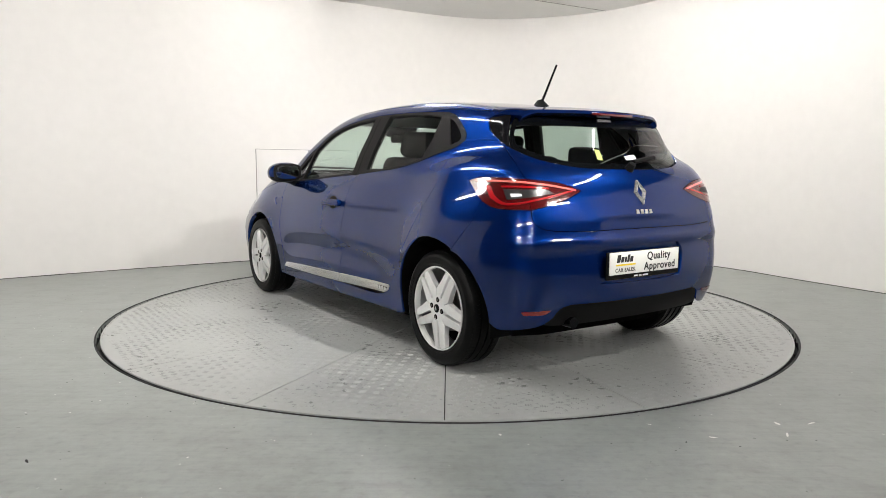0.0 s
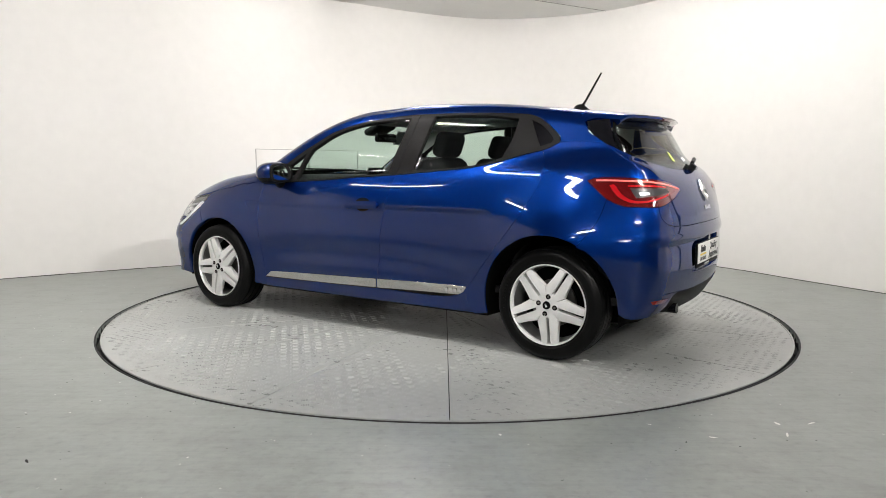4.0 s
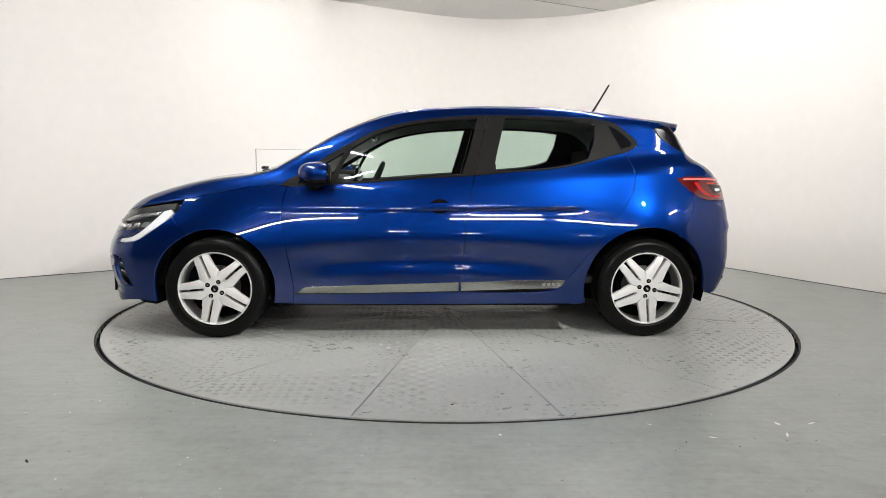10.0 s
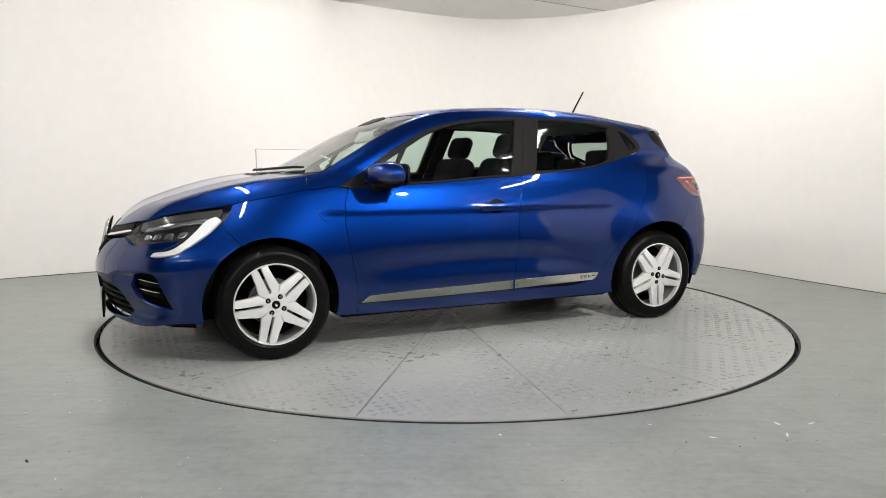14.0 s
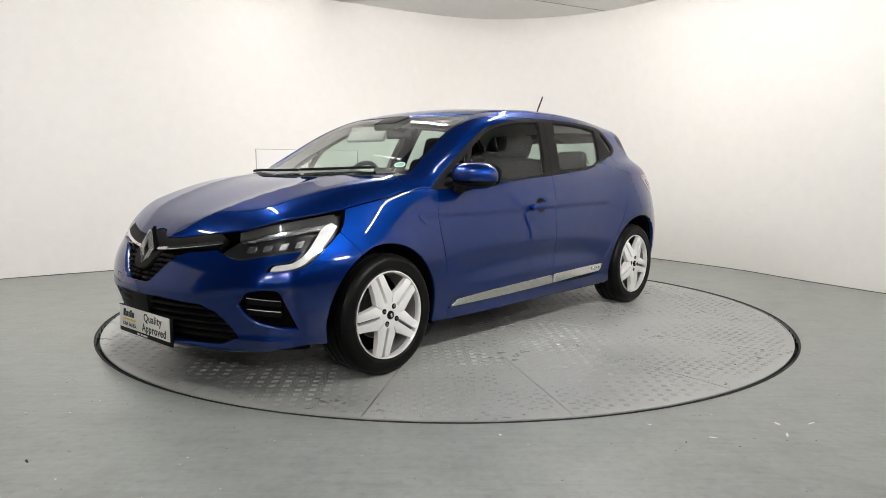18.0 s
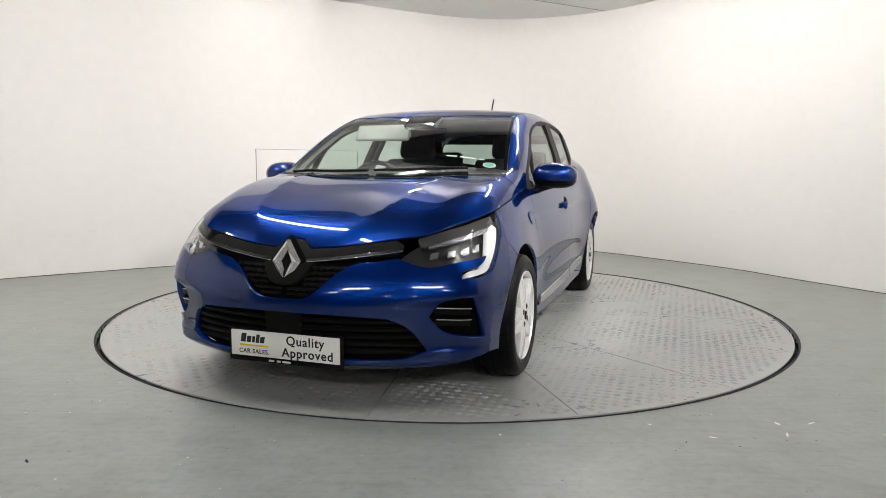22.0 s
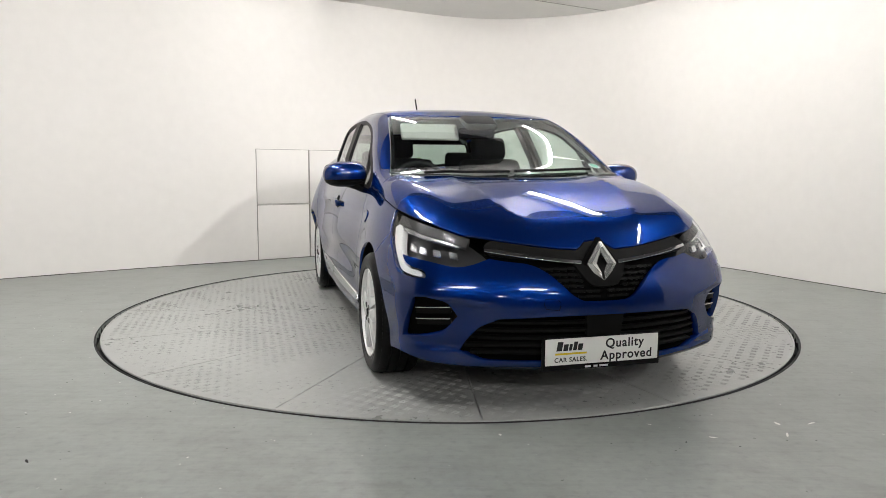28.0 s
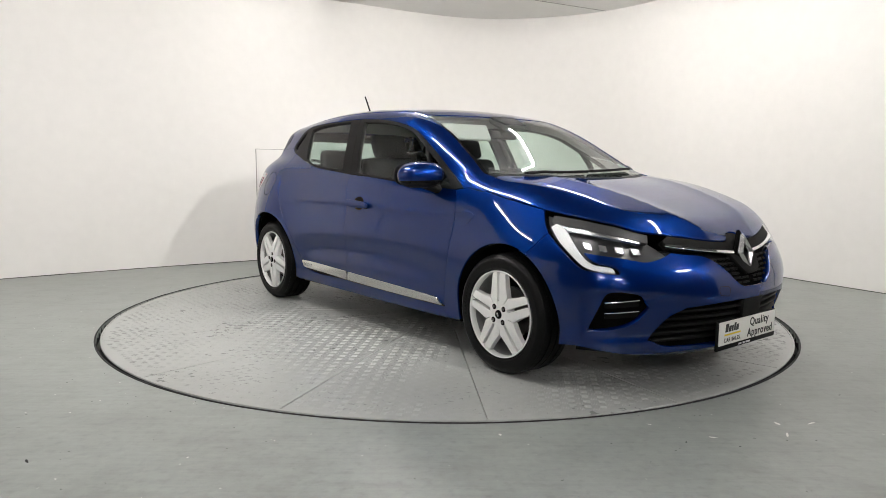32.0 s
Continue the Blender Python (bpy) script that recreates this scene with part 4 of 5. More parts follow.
        hook = line([(27.5, 0.909), (33.0, 0.888), (39.0, 0.866), (43.5, 0.850), (47.2, 0.850), (50.6, 0.882), (52.4, 0.935)], [(51.2, 0.938), (49.4, 0.890), (46.8, 0.860), (43.2, 0.858), (38.7, 0.874), (28.8, 0.912)], chart="rear")
        panel("light_guide", hook, "rear", RED_BRIGHT, tail, s, gap=0, flange=0.006, offset=0.0045, step=0.015, label="bright red light guide")
        stripe("upper_guide", [(56.0, 0.958), (50.0, 0.958), (41.0, 0.951), (33.0, 0.934), (26.5, 0.914)], 0.007, "rear", PINK, tail, s, offset=0.0045, flange=0.006, label="pale light line")
        insert = line([(45.8, 0.872), (40.0, 0.884), (33.5, 0.901)], [(35.5, 0.917), (40.0, 0.919), (47.0, 0.920)], chart="rear")
        panel("clear_insert", insert, "rear", LAMP_GREY, tail, s, gap=0, flange=0.006, offset=0.004, step=0.02, label="clear reversing lens")
        panel("reversing_lens", line([(44.6, 0.884), (42.0, 0.889)], [(42.0, 0.897), (45.0, 0.899)], chart="rear"), "rear", LAMP_WHITE, tail, s, gap=0, flange=0.006, offset=0.0055, step=0.02)
        stripe("red_bar", [(47.5, 0.932), (41.5, 0.932), (35.0, 0.924)], 0.006, "rear", RED_BRIGHT, tail, s, offset=0.0045, flange=0.006)
        # dark rubber of the arches' inside, and liners
        for (cx, cz), r, x0 in ((ARCH_F, ARCH_F_R, 1.3), (ARCH_R, ARCH_R_R, -1.285)):
            bm = bmesh.new()
            rows = []
            y_out, _ = on_skin([(cx, cz + r + 0.02)], "side")
            for k in range(25):
                a = math.pi * (-0.08 + 1.16 * k / 24)
                q = (cx + (r + 0.004) * math.cos(a), cz + (r + 0.004) * math.sin(a))
                yo = float(on_skin([q], "side")[0][0][1])
                yo = max(min(yo, 0.90), 0.6) - 0.004
                rows.append([bm.verts.new((q[0], s * yy, max(q[1], 0.14))) for yy in (yo, 0.55, 0.50)])
            for a, b in zip(rows, rows[1:]):
                for j in range(2):
                    bm.faces.new((a[j], a[j + 1], b[j + 1], b[j]))
            bm.faces.new([c[2] for c in rows])
            part("arch_liner", smooth(bm), DARK, car)

    both(flank)

    # front bumper
    a = [p for p in arch(ARCH_F, ARCH_F_R, 0.215, 0.20) if p[0] > 1.47]
    side_arch = over(a, "side", "front")
    end = WING_CUT[-1]
    half = line(GRILLE_LOW[::-1], *[r[::-1] for r in LAMP_NOTCH[::-1]], LAMP_HOOK[::-1], WING_CUT, [end, *side_arch[::-1]], [side_arch[0], *LIP[::-1]], chart="front", closed=False)
    mouth = mirrored(line(*MOUTH, chart="front", closed=False))
    fog = line(*FOG, chart="front")
    fog2 = [(-u, v) for u, v in fog]
    bumper = panel("front_bumper", mirrored(half), "front", PAINT, car, step=0.013, holes=[mouth, fog, fog2], flange=0.03, label="blue front bumper with a wide black mouth")
    # mouth grille: dark back, slats, and the sensor's cover
    back = panel("lower_grille", mouth, "front", DARK, bumper, gap=-0.01, flange=0, offset=-0.055, step=0.05, label="black lower grille with thin slats")
    pts = np.array(mouth)
    for z in (0.245, 0.280, 0.315, 0.350, 0.385):
        u = [a[0] + (b[0] - a[0]) * (z - a[1]) / (b[1] - a[1]) for a, b in zip(pts, np.roll(pts, -1, 0)) if (a[1] > z) != (b[1] > z)]
        lo, hi = min(u) + 0.4, max(u) - 0.4
        stripe("grille_slat", [(lo + (hi - lo) * i / 8, z) for i in range(9)], 0.008, "front", BLACK, bumper, offset=-0.022, flange=0.03)
    panel("sensor_cover", [(-3.8, 0.330), (3.8, 0.330), (4.1, 0.421), (-4.1, 0.421)], "front", BLACK, bumper, gap=0, flange=0.03, offset=-0.008)
    for s in (1, -1):
        pocket = panel("fog_pocket", fog, "front", DARK, bumper, s, gap=-0.004, flange=0, offset=-0.045, step=0.03, label="black side pocket with two bright slats")
        for z in (0.375, 0.425):
            stripe("pocket_slat", [(33.0, z), (36.5, z - 0.004), (41.0, z - 0.010)], 0.022, "front", BLACK, bumper, s, offset=-0.026, flange=0.02)
            stripe("pocket_edge", [(33.0, z + 0.016), (36.5, z + 0.012), (41.0, z + 0.006)], 0.0026, "front", CHROME, bumper, s, offset=-0.020, flange=0.008)
    # upper grille: black frame band, mesh rows, bright line and badge
    top = line(*BONNET_FRONT[:3], chart="front", closed=False)
    cut = [p for p in top if p[0] < 25.2]
    half = line(cut, [(26.6, 0.700), (24.8, 0.652)], GRILLE_LOW, chart="front", closed=False)
    upper = panel("upper_grille", mirrored(half), "front", DARK, car, gap=0.002, flange=0, offset=-0.035, step=0.03, label="black upper grille with bright lines and a diamond badge")
    band = line(cut, [(26.4, 0.700), (24.8, 0.662)], [(15.5, 0.650), (9.0, 0.640), (6.5, 0.636)], [(5.4, 0.600), (3.0, 0.545), (0.0, 0.535)], chart="front", closed=False)
    panel("grille_band", mirrored(band), "front", BLACK, upper, gap=0.003, flange=0.02, offset=-0.004, step=0.025)
    pts = np.array(mirrored(half))
    for z in (0.500, 0.523, 0.546, 0.569, 0.592, 0.615):
        u = sorted(a[0] + (b[0] - a[0]) * (z - a[1]) / (b[1] - a[1]) for a, b in zip(pts, np.roll(pts, -1, 0)) if (a[1] > z) != (b[1] > z))
        hi = u[-1] - 0.5
        for s in (1, -1):
            x, k = (1.0 if z < 0.535 else 4.5), 0
            while x < hi - 0.4:
                w = min(1.5, hi - x)
                stripe("grille_bar", [(x, z), (x + w, z + 0.001)], 0.009, "front", BLACK, upper, s, offset=-0.018 + (0.004 if k % 2 else 0), flange=0.015)
                x, k = x + 1.62, k + 1
    for s in (1, -1):
        stripe("bright_line", [(4.6, 0.632), (9.0, 0.640), (16.0, 0.655), (21.0, 0.667), (26.0, 0.680)], 0.0095, "front", CHROME, upper, s, offset=0.004, flange=0.010, label="chrome line")
    # rear bumper
    a = [p for p in arch(ARCH_R, ARCH_R_R, 0.20, 0.285) if p[0] < -1.40 and p[1] < 0.612]
    side_arch = over(a, "side", "rear")
    foot = [(33.0, 0.310), (36.0, 0.276), (41.0, 0.262), (48.0, 0.262)]
    half = line([(0.0, 0.724), (10.3, 0.724), (25.0, 0.722), (33.0, 0.728)], GATE_FOOT[::-1], [(39.6, 0.828), (45.0, 0.828), (49.5, 0.834), (53.5, 0.866)], REAR_CUT, [REAR_CUT[-1], *side_arch], [side_arch[-1], *foot[::-1]], [(31.0, 0.355), (28.0, 0.372)], DIFFUSER[::-1], chart="rear", closed=False)
    recess = mirrored(line(*RECESS, chart="rear", closed=False))
    bumper = panel("rear_bumper", mirrored(half), "rear", PAINT, car, step=0.022, holes=[recess], flange=0.025, label="blue rear bumper with a recess for the plate")
    panel("plate_recess", recess, "rear", PAINT, bumper, gap=-0.003, flange=0, offset=-0.022, step=0.03)
    half = line(DIFFUSER, [(31.0, 0.355), (33.0, 0.310), (35.5, 0.272)], [(32.0, 0.262), (24.0, 0.258), (0.0, 0.258)], chart="rear", closed=False)
    panel("diffuser", mirrored(half), "rear", BLACK, bumper, offset=-0.006, gap=0.001, flange=0.03, label="black lower valance")
    for s in (1, -1):
        panel("rear_reflector", line([(41.6, 0.354), (34.0, 0.355)], [(35.2, 0.339), (41.0, 0.339)], chart="rear"), "rear", RED_DULL, bumper, s, gap=0, flange=0.008, offset=0.004, step=0.03, label="red reflector")
    # tailgate
    half = line(SCREEN_LOW, [(48.5, 1.136), (50.5, 1.150)], GATE_SIDE[::-1], [(31.5, 0.949), (24.6, 0.913)], TAIL_IN[::-1], GATE_FOOT, [(33.0, 0.728), (25.0, 0.722), (10.3, 0.724), (0.0, 0.724)], chart="rear", closed=False)
    gate = panel("tailgate", mirrored(half), "rear", PAINT, car, step=0.022, gap=0.003, label="blue tailgate with badge and rear window")
    pane = mirrored(line(SCREEN_LOW, [(47.4, 1.178), (47.0, 1.235), (45.0, 1.300)], [(20.0, 1.312), (0.0, 1.316)], chart="rear", closed=False))
    w = panel("rear_window", pane, "rear", PRIVACY, gate, gap=0.003, flange=0.004, offset=-0.004, step=0.04, label="tinted rear window")
    w.visible_shadow = False
    hole = shrink(np.array(pane) * np.array(UNIT["rear"]), 0.03) / np.array(UNIT["rear"])
    hole[:, 1] = np.minimum(hole[:, 1], 1.235)
    panel("rear_window_border", pane, "rear", BLACK_GLOSS, gate, gap=0.004, flange=0, offset=-0.009, holes=[[tuple(q) for q in hole]])
    for s in (1, -1):
        fin = line([(46.3, 1.116), (50.5, 1.150)], [(54.6, 1.200), (56.2, 1.240), (56.6, 1.272)], [(47.2, 1.285)], [(47.6, 1.18), (46.3, 1.116)], chart="rear")
        panel("rear_fin", fin, "rear", BLACK_GLOSS, gate, s, gap=0.002, flange=0.02, offset=0.001, step=0.02, label="gloss black fin beside the rear window")
    spoiler(gate)


def spoiler(parent):
    """The roof spoiler: a thin wing that runs on from the roof over the rear window."""
    verts, faces, rows = [], [], []
    grid = []
    for i in range(41):
        s = -1 + 2 * i / 40
        start, tip = -1.412 + 0.07 * s * s, -1.672 + 0.13 * s * s
        grid += [(start + (tip - start) * k / 8, (0.600 - 0.088 * (k / 8) ** 1.2) * s) for k in range(9)]
    ground = on_skin([(max(x, -1.42), abs(y)) for x, y in grid], "top")[0][:, 2]
    for i in range(41):
        s = -1 + 2 * i / 40
        drop = 0.030 * max(0.0, abs(s) - 0.82) ** 2 / 0.0324
        skirt = 0.012 * max(0.0, (abs(s) - 0.86) / 0.14)
        row = []
        for k in range(9):
            x, y = grid[i * 9 + k]
            b = min(1.0, k / 6) ** 2 * (3 - 2 * min(1.0, k / 6))
            row.append((x, y, ground[i * 9 + k] * (1 - b) + (float(ROOF(x)) - CAMBER * y * y - drop) * b + 0.001))
        tip, y, zt = row[-1]
        row += [(tip - 0.006, y, zt - 0.006), (tip - 0.004, y, zt - 0.016), (tip + 0.03, y, zt - 0.030 - skirt), (-1.53 + 0.09 * s * s, y, zt - 0.030 - skirt), (-1.44 + 0.07 * s * s, y, zt - 0.020 - skirt)]
        rows.append(row)
    n = len(rows[0])
    for r in rows:
        verts += r
    for i in range(40):
        for k in range(n - 1):
            a, b = i * n + k, (i + 1) * n + k
            faces.append((a, a + 1, b + 1, b))
    for i in (0, 40):
        faces.append(tuple(i * n + k for k in range(n)))
    me = bpy.data.meshes.new("spoiler")
    me.from_pydata(verts, [], faces)
    bm = bmesh.new()
    bm.from_mesh(me)
    bpy.data.meshes.remove(me)
    bmesh.ops.recalc_face_normals(bm, faces=bm.faces)
    part("spoiler", smooth(bm, 30), PAINT, parent, "blue roof spoiler")
    bm = box((0.012, 0.30, 0.014), (-1.672, 0, float(ROOF(-1.66)) - 0.018), 0.004)
    part("high_brake_light", bm, RED, parent, "dark red high brake light")


# ---- what hides behind the sheet metal: dark inner shells, cabin ----
def shells(car):
    for s in (1, -1):
        belt = [(0.98, 0.86), (0.868, 0.885), (0.353, 0.915), (-0.245, 0.955), (-0.729, 1.000), (-1.066, 1.072), (-1.25, 1.10), (-1.42, 1.08), (-1.66, 1.00)]
        af, ar = arch(ARCH_F, ARCH_F_R + 0.01, 0.45, 0.21), arch(ARCH_R, ARCH_R_R + 0.01, 0.21, 0.45)
        out = line(belt, [(-1.70, 0.60)], ar[::-1], af[::-1], [(1.48, 0.78), (0.98, 0.86)])
        panel("door_lining", out, "side", TRIM_DARK, car, s, gap=0, flange=0, offset=-0.045, step=0.06, label="dark inner door lining")
        low = over([(1.03, 0.93), (0.948, 0.925), (0.919, 0.915)] + DLO_TOP[::-1][1:], "side", "polar")
        up = over(spline([(-1.30, 0.545), (-0.9, 0.556), (-0.4, 0.560), (0.1, 0.556), (0.290, 0.546)], 0.04) + spline(SCREEN_SIDE, 0.03)[2:], "top", "polar")
        out = line(spline([np.array(q) for q in low], 0.03), [low[-1], up[0]], up, chart="polar")
        panel("pillar_lining", out, "polar", LINER, car, s, gap=0.0, flange=0, offset=-0.03, step=0.05, label="pale inner pillar lining")
    roof = [(0.37, 0.0), (0.34, 0.40), (0.28, 0.54), (-0.4, 0.556), (-1.0, 0.55), (-1.38, 0.50), (-1.42, 0.0)]
    panel("headliner", mirrored_top(line(roof, chart="top", closed=False)), "top", LINER, car, gap=0, flange=0, offset=-0.035, step=0.08, label="pale grey headliner")
    hood = [(2.02, 0.0), (1.93, 0.35), (1.72, 0.55), (1.48, 0.66), (1.12, 0.69), (1.10, 0.0)]
    panel("bonnet_lining", mirrored_top(line(hood, chart="top", closed=False, step=0.03)), "top", DARK, car, gap=0, flange=0, offset=-0.035, step=0.08)
    tail = mirrored([(0, 0.26), (40.0, 0.28), (56.0, 0.50), (58.0, 0.93), (46.0, 1.02), (30.0, 0.985), (0.0, 0.975)])
    panel("tail_lining", tail, "rear", DARK, car, gap=0, flange=0, offset=-0.035, step=0.08)
    nose = mirrored([(0, 0.19), (40.0, 0.21), (52.0, 0.30), (56.0, 0.60), (48.0, 0.74), (30.0, 0.69), (0.0, 0.66)])
    panel("nose_lining", nose, "front", DARK, car, gap=0, flange=0, offset=-0.075, step=0.08)
    # underside, narrow between the wheels
    bm = bmesh.new()
    edge = [(2.00, 0.0), (1.96, 0.40), (1.78, 0.66), (1.68, 0.72), (1.66, 0.54), (0.93, 0.54), (0.91, 0.77), (-0.90, 0.77), (-0.92, 0.54), (-1.58, 0.54), (-1.60, 0.60), (-1.66, 0.45), (-1.68, 0.0)]
    ring = [bm.verts.new((x, y, 0.185)) for x, y in edge] + [bm.verts.new((x, -y, 0.185)) for x, y in edge[::-1] if y]
    top = [bm.verts.new((v.co.x, v.co.y, 0.30)) for v in ring]
    bm.faces.new(ring)
    bm.faces.new(top)
    for i in range(len(ring)):
        j = (i + 1) % len(ring)
        bm.faces.new((ring[i], ring[j], top[j], top[i]))
    bmesh.ops.recalc_face_normals(bm, faces=bm.faces)
    part("underbody", bm, DARK, car, "black underbody")
    part("exhaust_pipe", tube([(-1.55, 0.40, 0.270), (-1.70, 0.42, 0.278), (-1.862, 0.43, 0.280)], 0.027, 14), BLACK_GLOSS, car, "sooty dark exhaust pipe")


def rounded(size, at, r, turn=None, name=""):
    return box(size, at, min(r, min(size) * 0.49), turn, 3)


def seat(car, y, x=0.0, label="dark fabric front seat"):
    """A front seat: cushion, leaning backrest and headrest on two posts."""
    st = part("front_seat", rounded((0.52, 0.50, 0.15), (x + 0.12, y, 0.46), 0.06, Matrix.Rotation(radians(-8), 4, "Y")), FABRIC, car, label)
    lean = Matrix.Rotation(radians(-20), 4, "Y")
    part("backrest", rounded((0.13, 0.48, 0.62), (x - 0.25, y, 0.79), 0.06, lean), FABRIC, st)
    part("headrest", rounded((0.09, 0.27, 0.17), (x - 0.375, y, 1.165), 0.045, lean), FABRIC, st)
    for s in (-1, 1):
        part("headrest_post", tube([(x - 0.345, y + 0.06 * s, 1.03), (x - 0.37, y + 0.06 * s, 1.12)], 0.006, 8), CHROME, st)
    return st


def cabin(car):
    for y in (0.36, -0.36):
        seat(car, y)
    bench = part("rear_seat", rounded((0.50, 1.18, 0.16), (-0.72, 0, 0.48), 0.06), FABRIC, car, "dark fabric rear bench with three headrests")
    part("backrest", rounded((0.14, 1.20, 0.56), (-1.02, 0, 0.74), 0.05, Matrix.Rotation(radians(-20), 4, "Y")), FABRIC, bench)
    for y, h in ((0.36, 0.15), (0.0, 0.09), (-0.36, 0.15)):
        part("headrest", rounded((0.08, 0.25, h), (-1.13, y, 1.00 + h / 2), 0.04), FABRIC, bench)
    part("parcel_shelf", rounded((0.46, 1.10, 0.025), (-1.36, 0, 0.965), 0.01), TRIM_DARK, car)
    part("cabin_floor", box((2.6, 1.40, 0.04), (-0.35, 0, 0.33)), TRIM_DARK, car)
    part("bulkhead", box((0.05, 1.34, 0.56), (1.03, 0, 0.60)), TRIM_DARK, car)
    dash = part("dashboard", rounded((0.50, 1.34, 0.22), (0.80, 0, 0.845), 0.07, Matrix.Rotation(radians(5), 4, "Y")), TRIM_DARK, car, "dark dashboard")
    part("instrument_hood", rounded((0.20, 0.36, 0.09), (0.62, -0.36, 0.955), 0.04), TRIM_DARK, dash)
    part("centre_screen", rounded((0.02, 0.18, 0.24), (0.54, -0.02, 0.90), 0.009, Matrix.Rotation(radians(-12), 4, "Y")), BLACK_GLOSS, dash)
    part("centre_console", rounded((0.75, 0.20, 0.28), (0.20, 0, 0.47), 0.05), TRIM_DARK, car)
    # steering wheel on the car's right
    tilt = Matrix.Translation((0.43, -0.36, 0.885)) @ Matrix.Rotation(radians(66), 4, "Y")
    ring = [(0.180 * math.cos(2 * math.pi * k / 36), 0.185 * math.sin(2 * math.pi * k / 36), 0) for k in range(37)]
    bm = tube(ring, 0.016, 10)
    bmesh.ops.transform(bm, matrix=tilt, verts=bm.verts)
    wheel_ = part("steering_wheel", bm, TRIM_DARK, car, "black steering wheel")
    part("hub", rounded((0.13, 0.16, 0.05), (0, 0, -0.01), 0.02), TRIM_DARK, wheel_, m=tilt)
    for size, at in (((0.035, 0.33, 0.018), (0, 0, -0.004)), ((0.16, 0.04, 0.018), (0.09, 0, -0.004))):
        part("spoke", rounded(size, at, 0.008), TRIM_DARK, wheel_, m=tilt)
    # sun visor folded down, mirror and sensor housing
    part("sun_visor", rounded((0.025, 0.37, 0.115), (0.40, -0.300, 1.240), 0.012, Matrix.Rotation(radians(-30), 4, "Y")), LINER, car, "pale sun visor folded down")
    part("sensor_housing", rounded((0.16, 0.22, 0.05), (0.46, 0, 1.300), 0.024, Matrix.Rotation(radians(24), 4, "Y")), TRIM_DARK, car)
    part("cabin_mirror", rounded((0.03, 0.24, 0.065), (0.40, 0.01, 1.235), 0.014), BLACK_GLOSS, car, "black cabin mirror")


# ---- wheels ----
def tyre_mesh():
    prof = [(0.209, -0.004), (0.216, 0.004), (0.226, 0.008), (0.232, 0.0125), (0.236, 0.0115), (0.262, 0.0175), (0.270, 0.0165), (0.284, 0.0085), (0.2945, -0.006)]
    d, flat = -0.010, []
    for k in range(4):
        flat += [(0.3000 if k else 0.2975, d), (0.3010, d - 0.034), (0.2935, d - 0.0355), (0.2935, d - 0.0425)]
        d -= 0.044
    prof += flat + [(0.2985, -0.178), (0.290, -0.192), (0.250, -0.202), (0.215, -0.187)]
    return lathe(prof, 72)


def tread_mesh():
    """Cross blocks on both shoulders of a tyre."""
    verts, faces = [], []
    n = 84
    for k in range(n):
        a = 2 * math.pi * k / n
        half = math.pi / n * 0.62
        for y0, y1, r0, r1 in ((-0.006, -0.042, 0.2962, 0.3022), (-0.146, -0.182, 0.3022, 0.2975)):
            i = len(verts)
            for q in (a - half, a + half):
                for y, r in ((y0, r0), (y1, r1), (y1, r1 - 0.008), (y0, r0 - 0.008)):
                    verts.append((r * math.cos(q + y * 0.9), y, r * math.sin(q + y * 0.9)))
            faces += [(i, i + 1, i + 5, i + 4), (i + 1, i + 2, i + 6, i + 5), (i + 3, i, i + 4, i + 7), (i, i + 3, i + 2, i + 1), (i + 4, i + 5, i + 6, i + 7)]
    me = bpy.data.meshes.new("tread")
    me.from_pydata(verts, [], faces)
    me.materials.append(RUBBER)
    return me


def spoke_mesh(sign):
    """One of a pair of flat spokes, bevelled, that splay from the hub to the rim."""
    bm = bmesh.new()
    # across, along: the inner edge keeps a slot to its twin, the outer edge meets the next pair
    out = [(0.0066, 0.072), (0.0072, 0.120), (0.0078, 0.1960), (0.0120, 0.2125), (0.0280, 0.2117), (0.0455, 0.2083), (0.0510, 0.140), (0.0600, 0.0850), (0.0400, 0.0553), (0.030, 0.045), (0.0058, 0.050)]
    face = [bm.verts.new((sign * a, 0.014 - 0.004 * (b / 0.21) ** 2 - 0.10 * max(0.0, a - 0.012) * min(1.0, b / 0.1) - 0.35 * max(0.0, b - 0.200), b)) for a, b in out]
    back = [bm.verts.new((sign * a, -0.022, b)) for a, b in out]
    f = bm.faces.new(face)
    for i in range(len(out)):
        j = (i + 1) % len(out)
        bm.faces.new((face[i], back[i], back[j], face[j]))
    bmesh.ops.recalc_face_normals(bm, faces=bm.faces)
    bmesh.ops.bevel(bm, geom=[e for e in bm.edges if f in e.link_faces], offset=0.0055, segments=2, affect="EDGES", profile=0.6)
    me = bpy.data.meshes.new("spoke")
    smooth(bm, 32).to_mesh(me)
    bm.free()
    me.materials.append(WHEEL_SILVER)
    return me


def mesh_of(bm, name, mat):
    me = bpy.data.meshes.new(name)
    bm.to_mesh(me)
    bm.free()
    me.materials.append(mat)
    return me


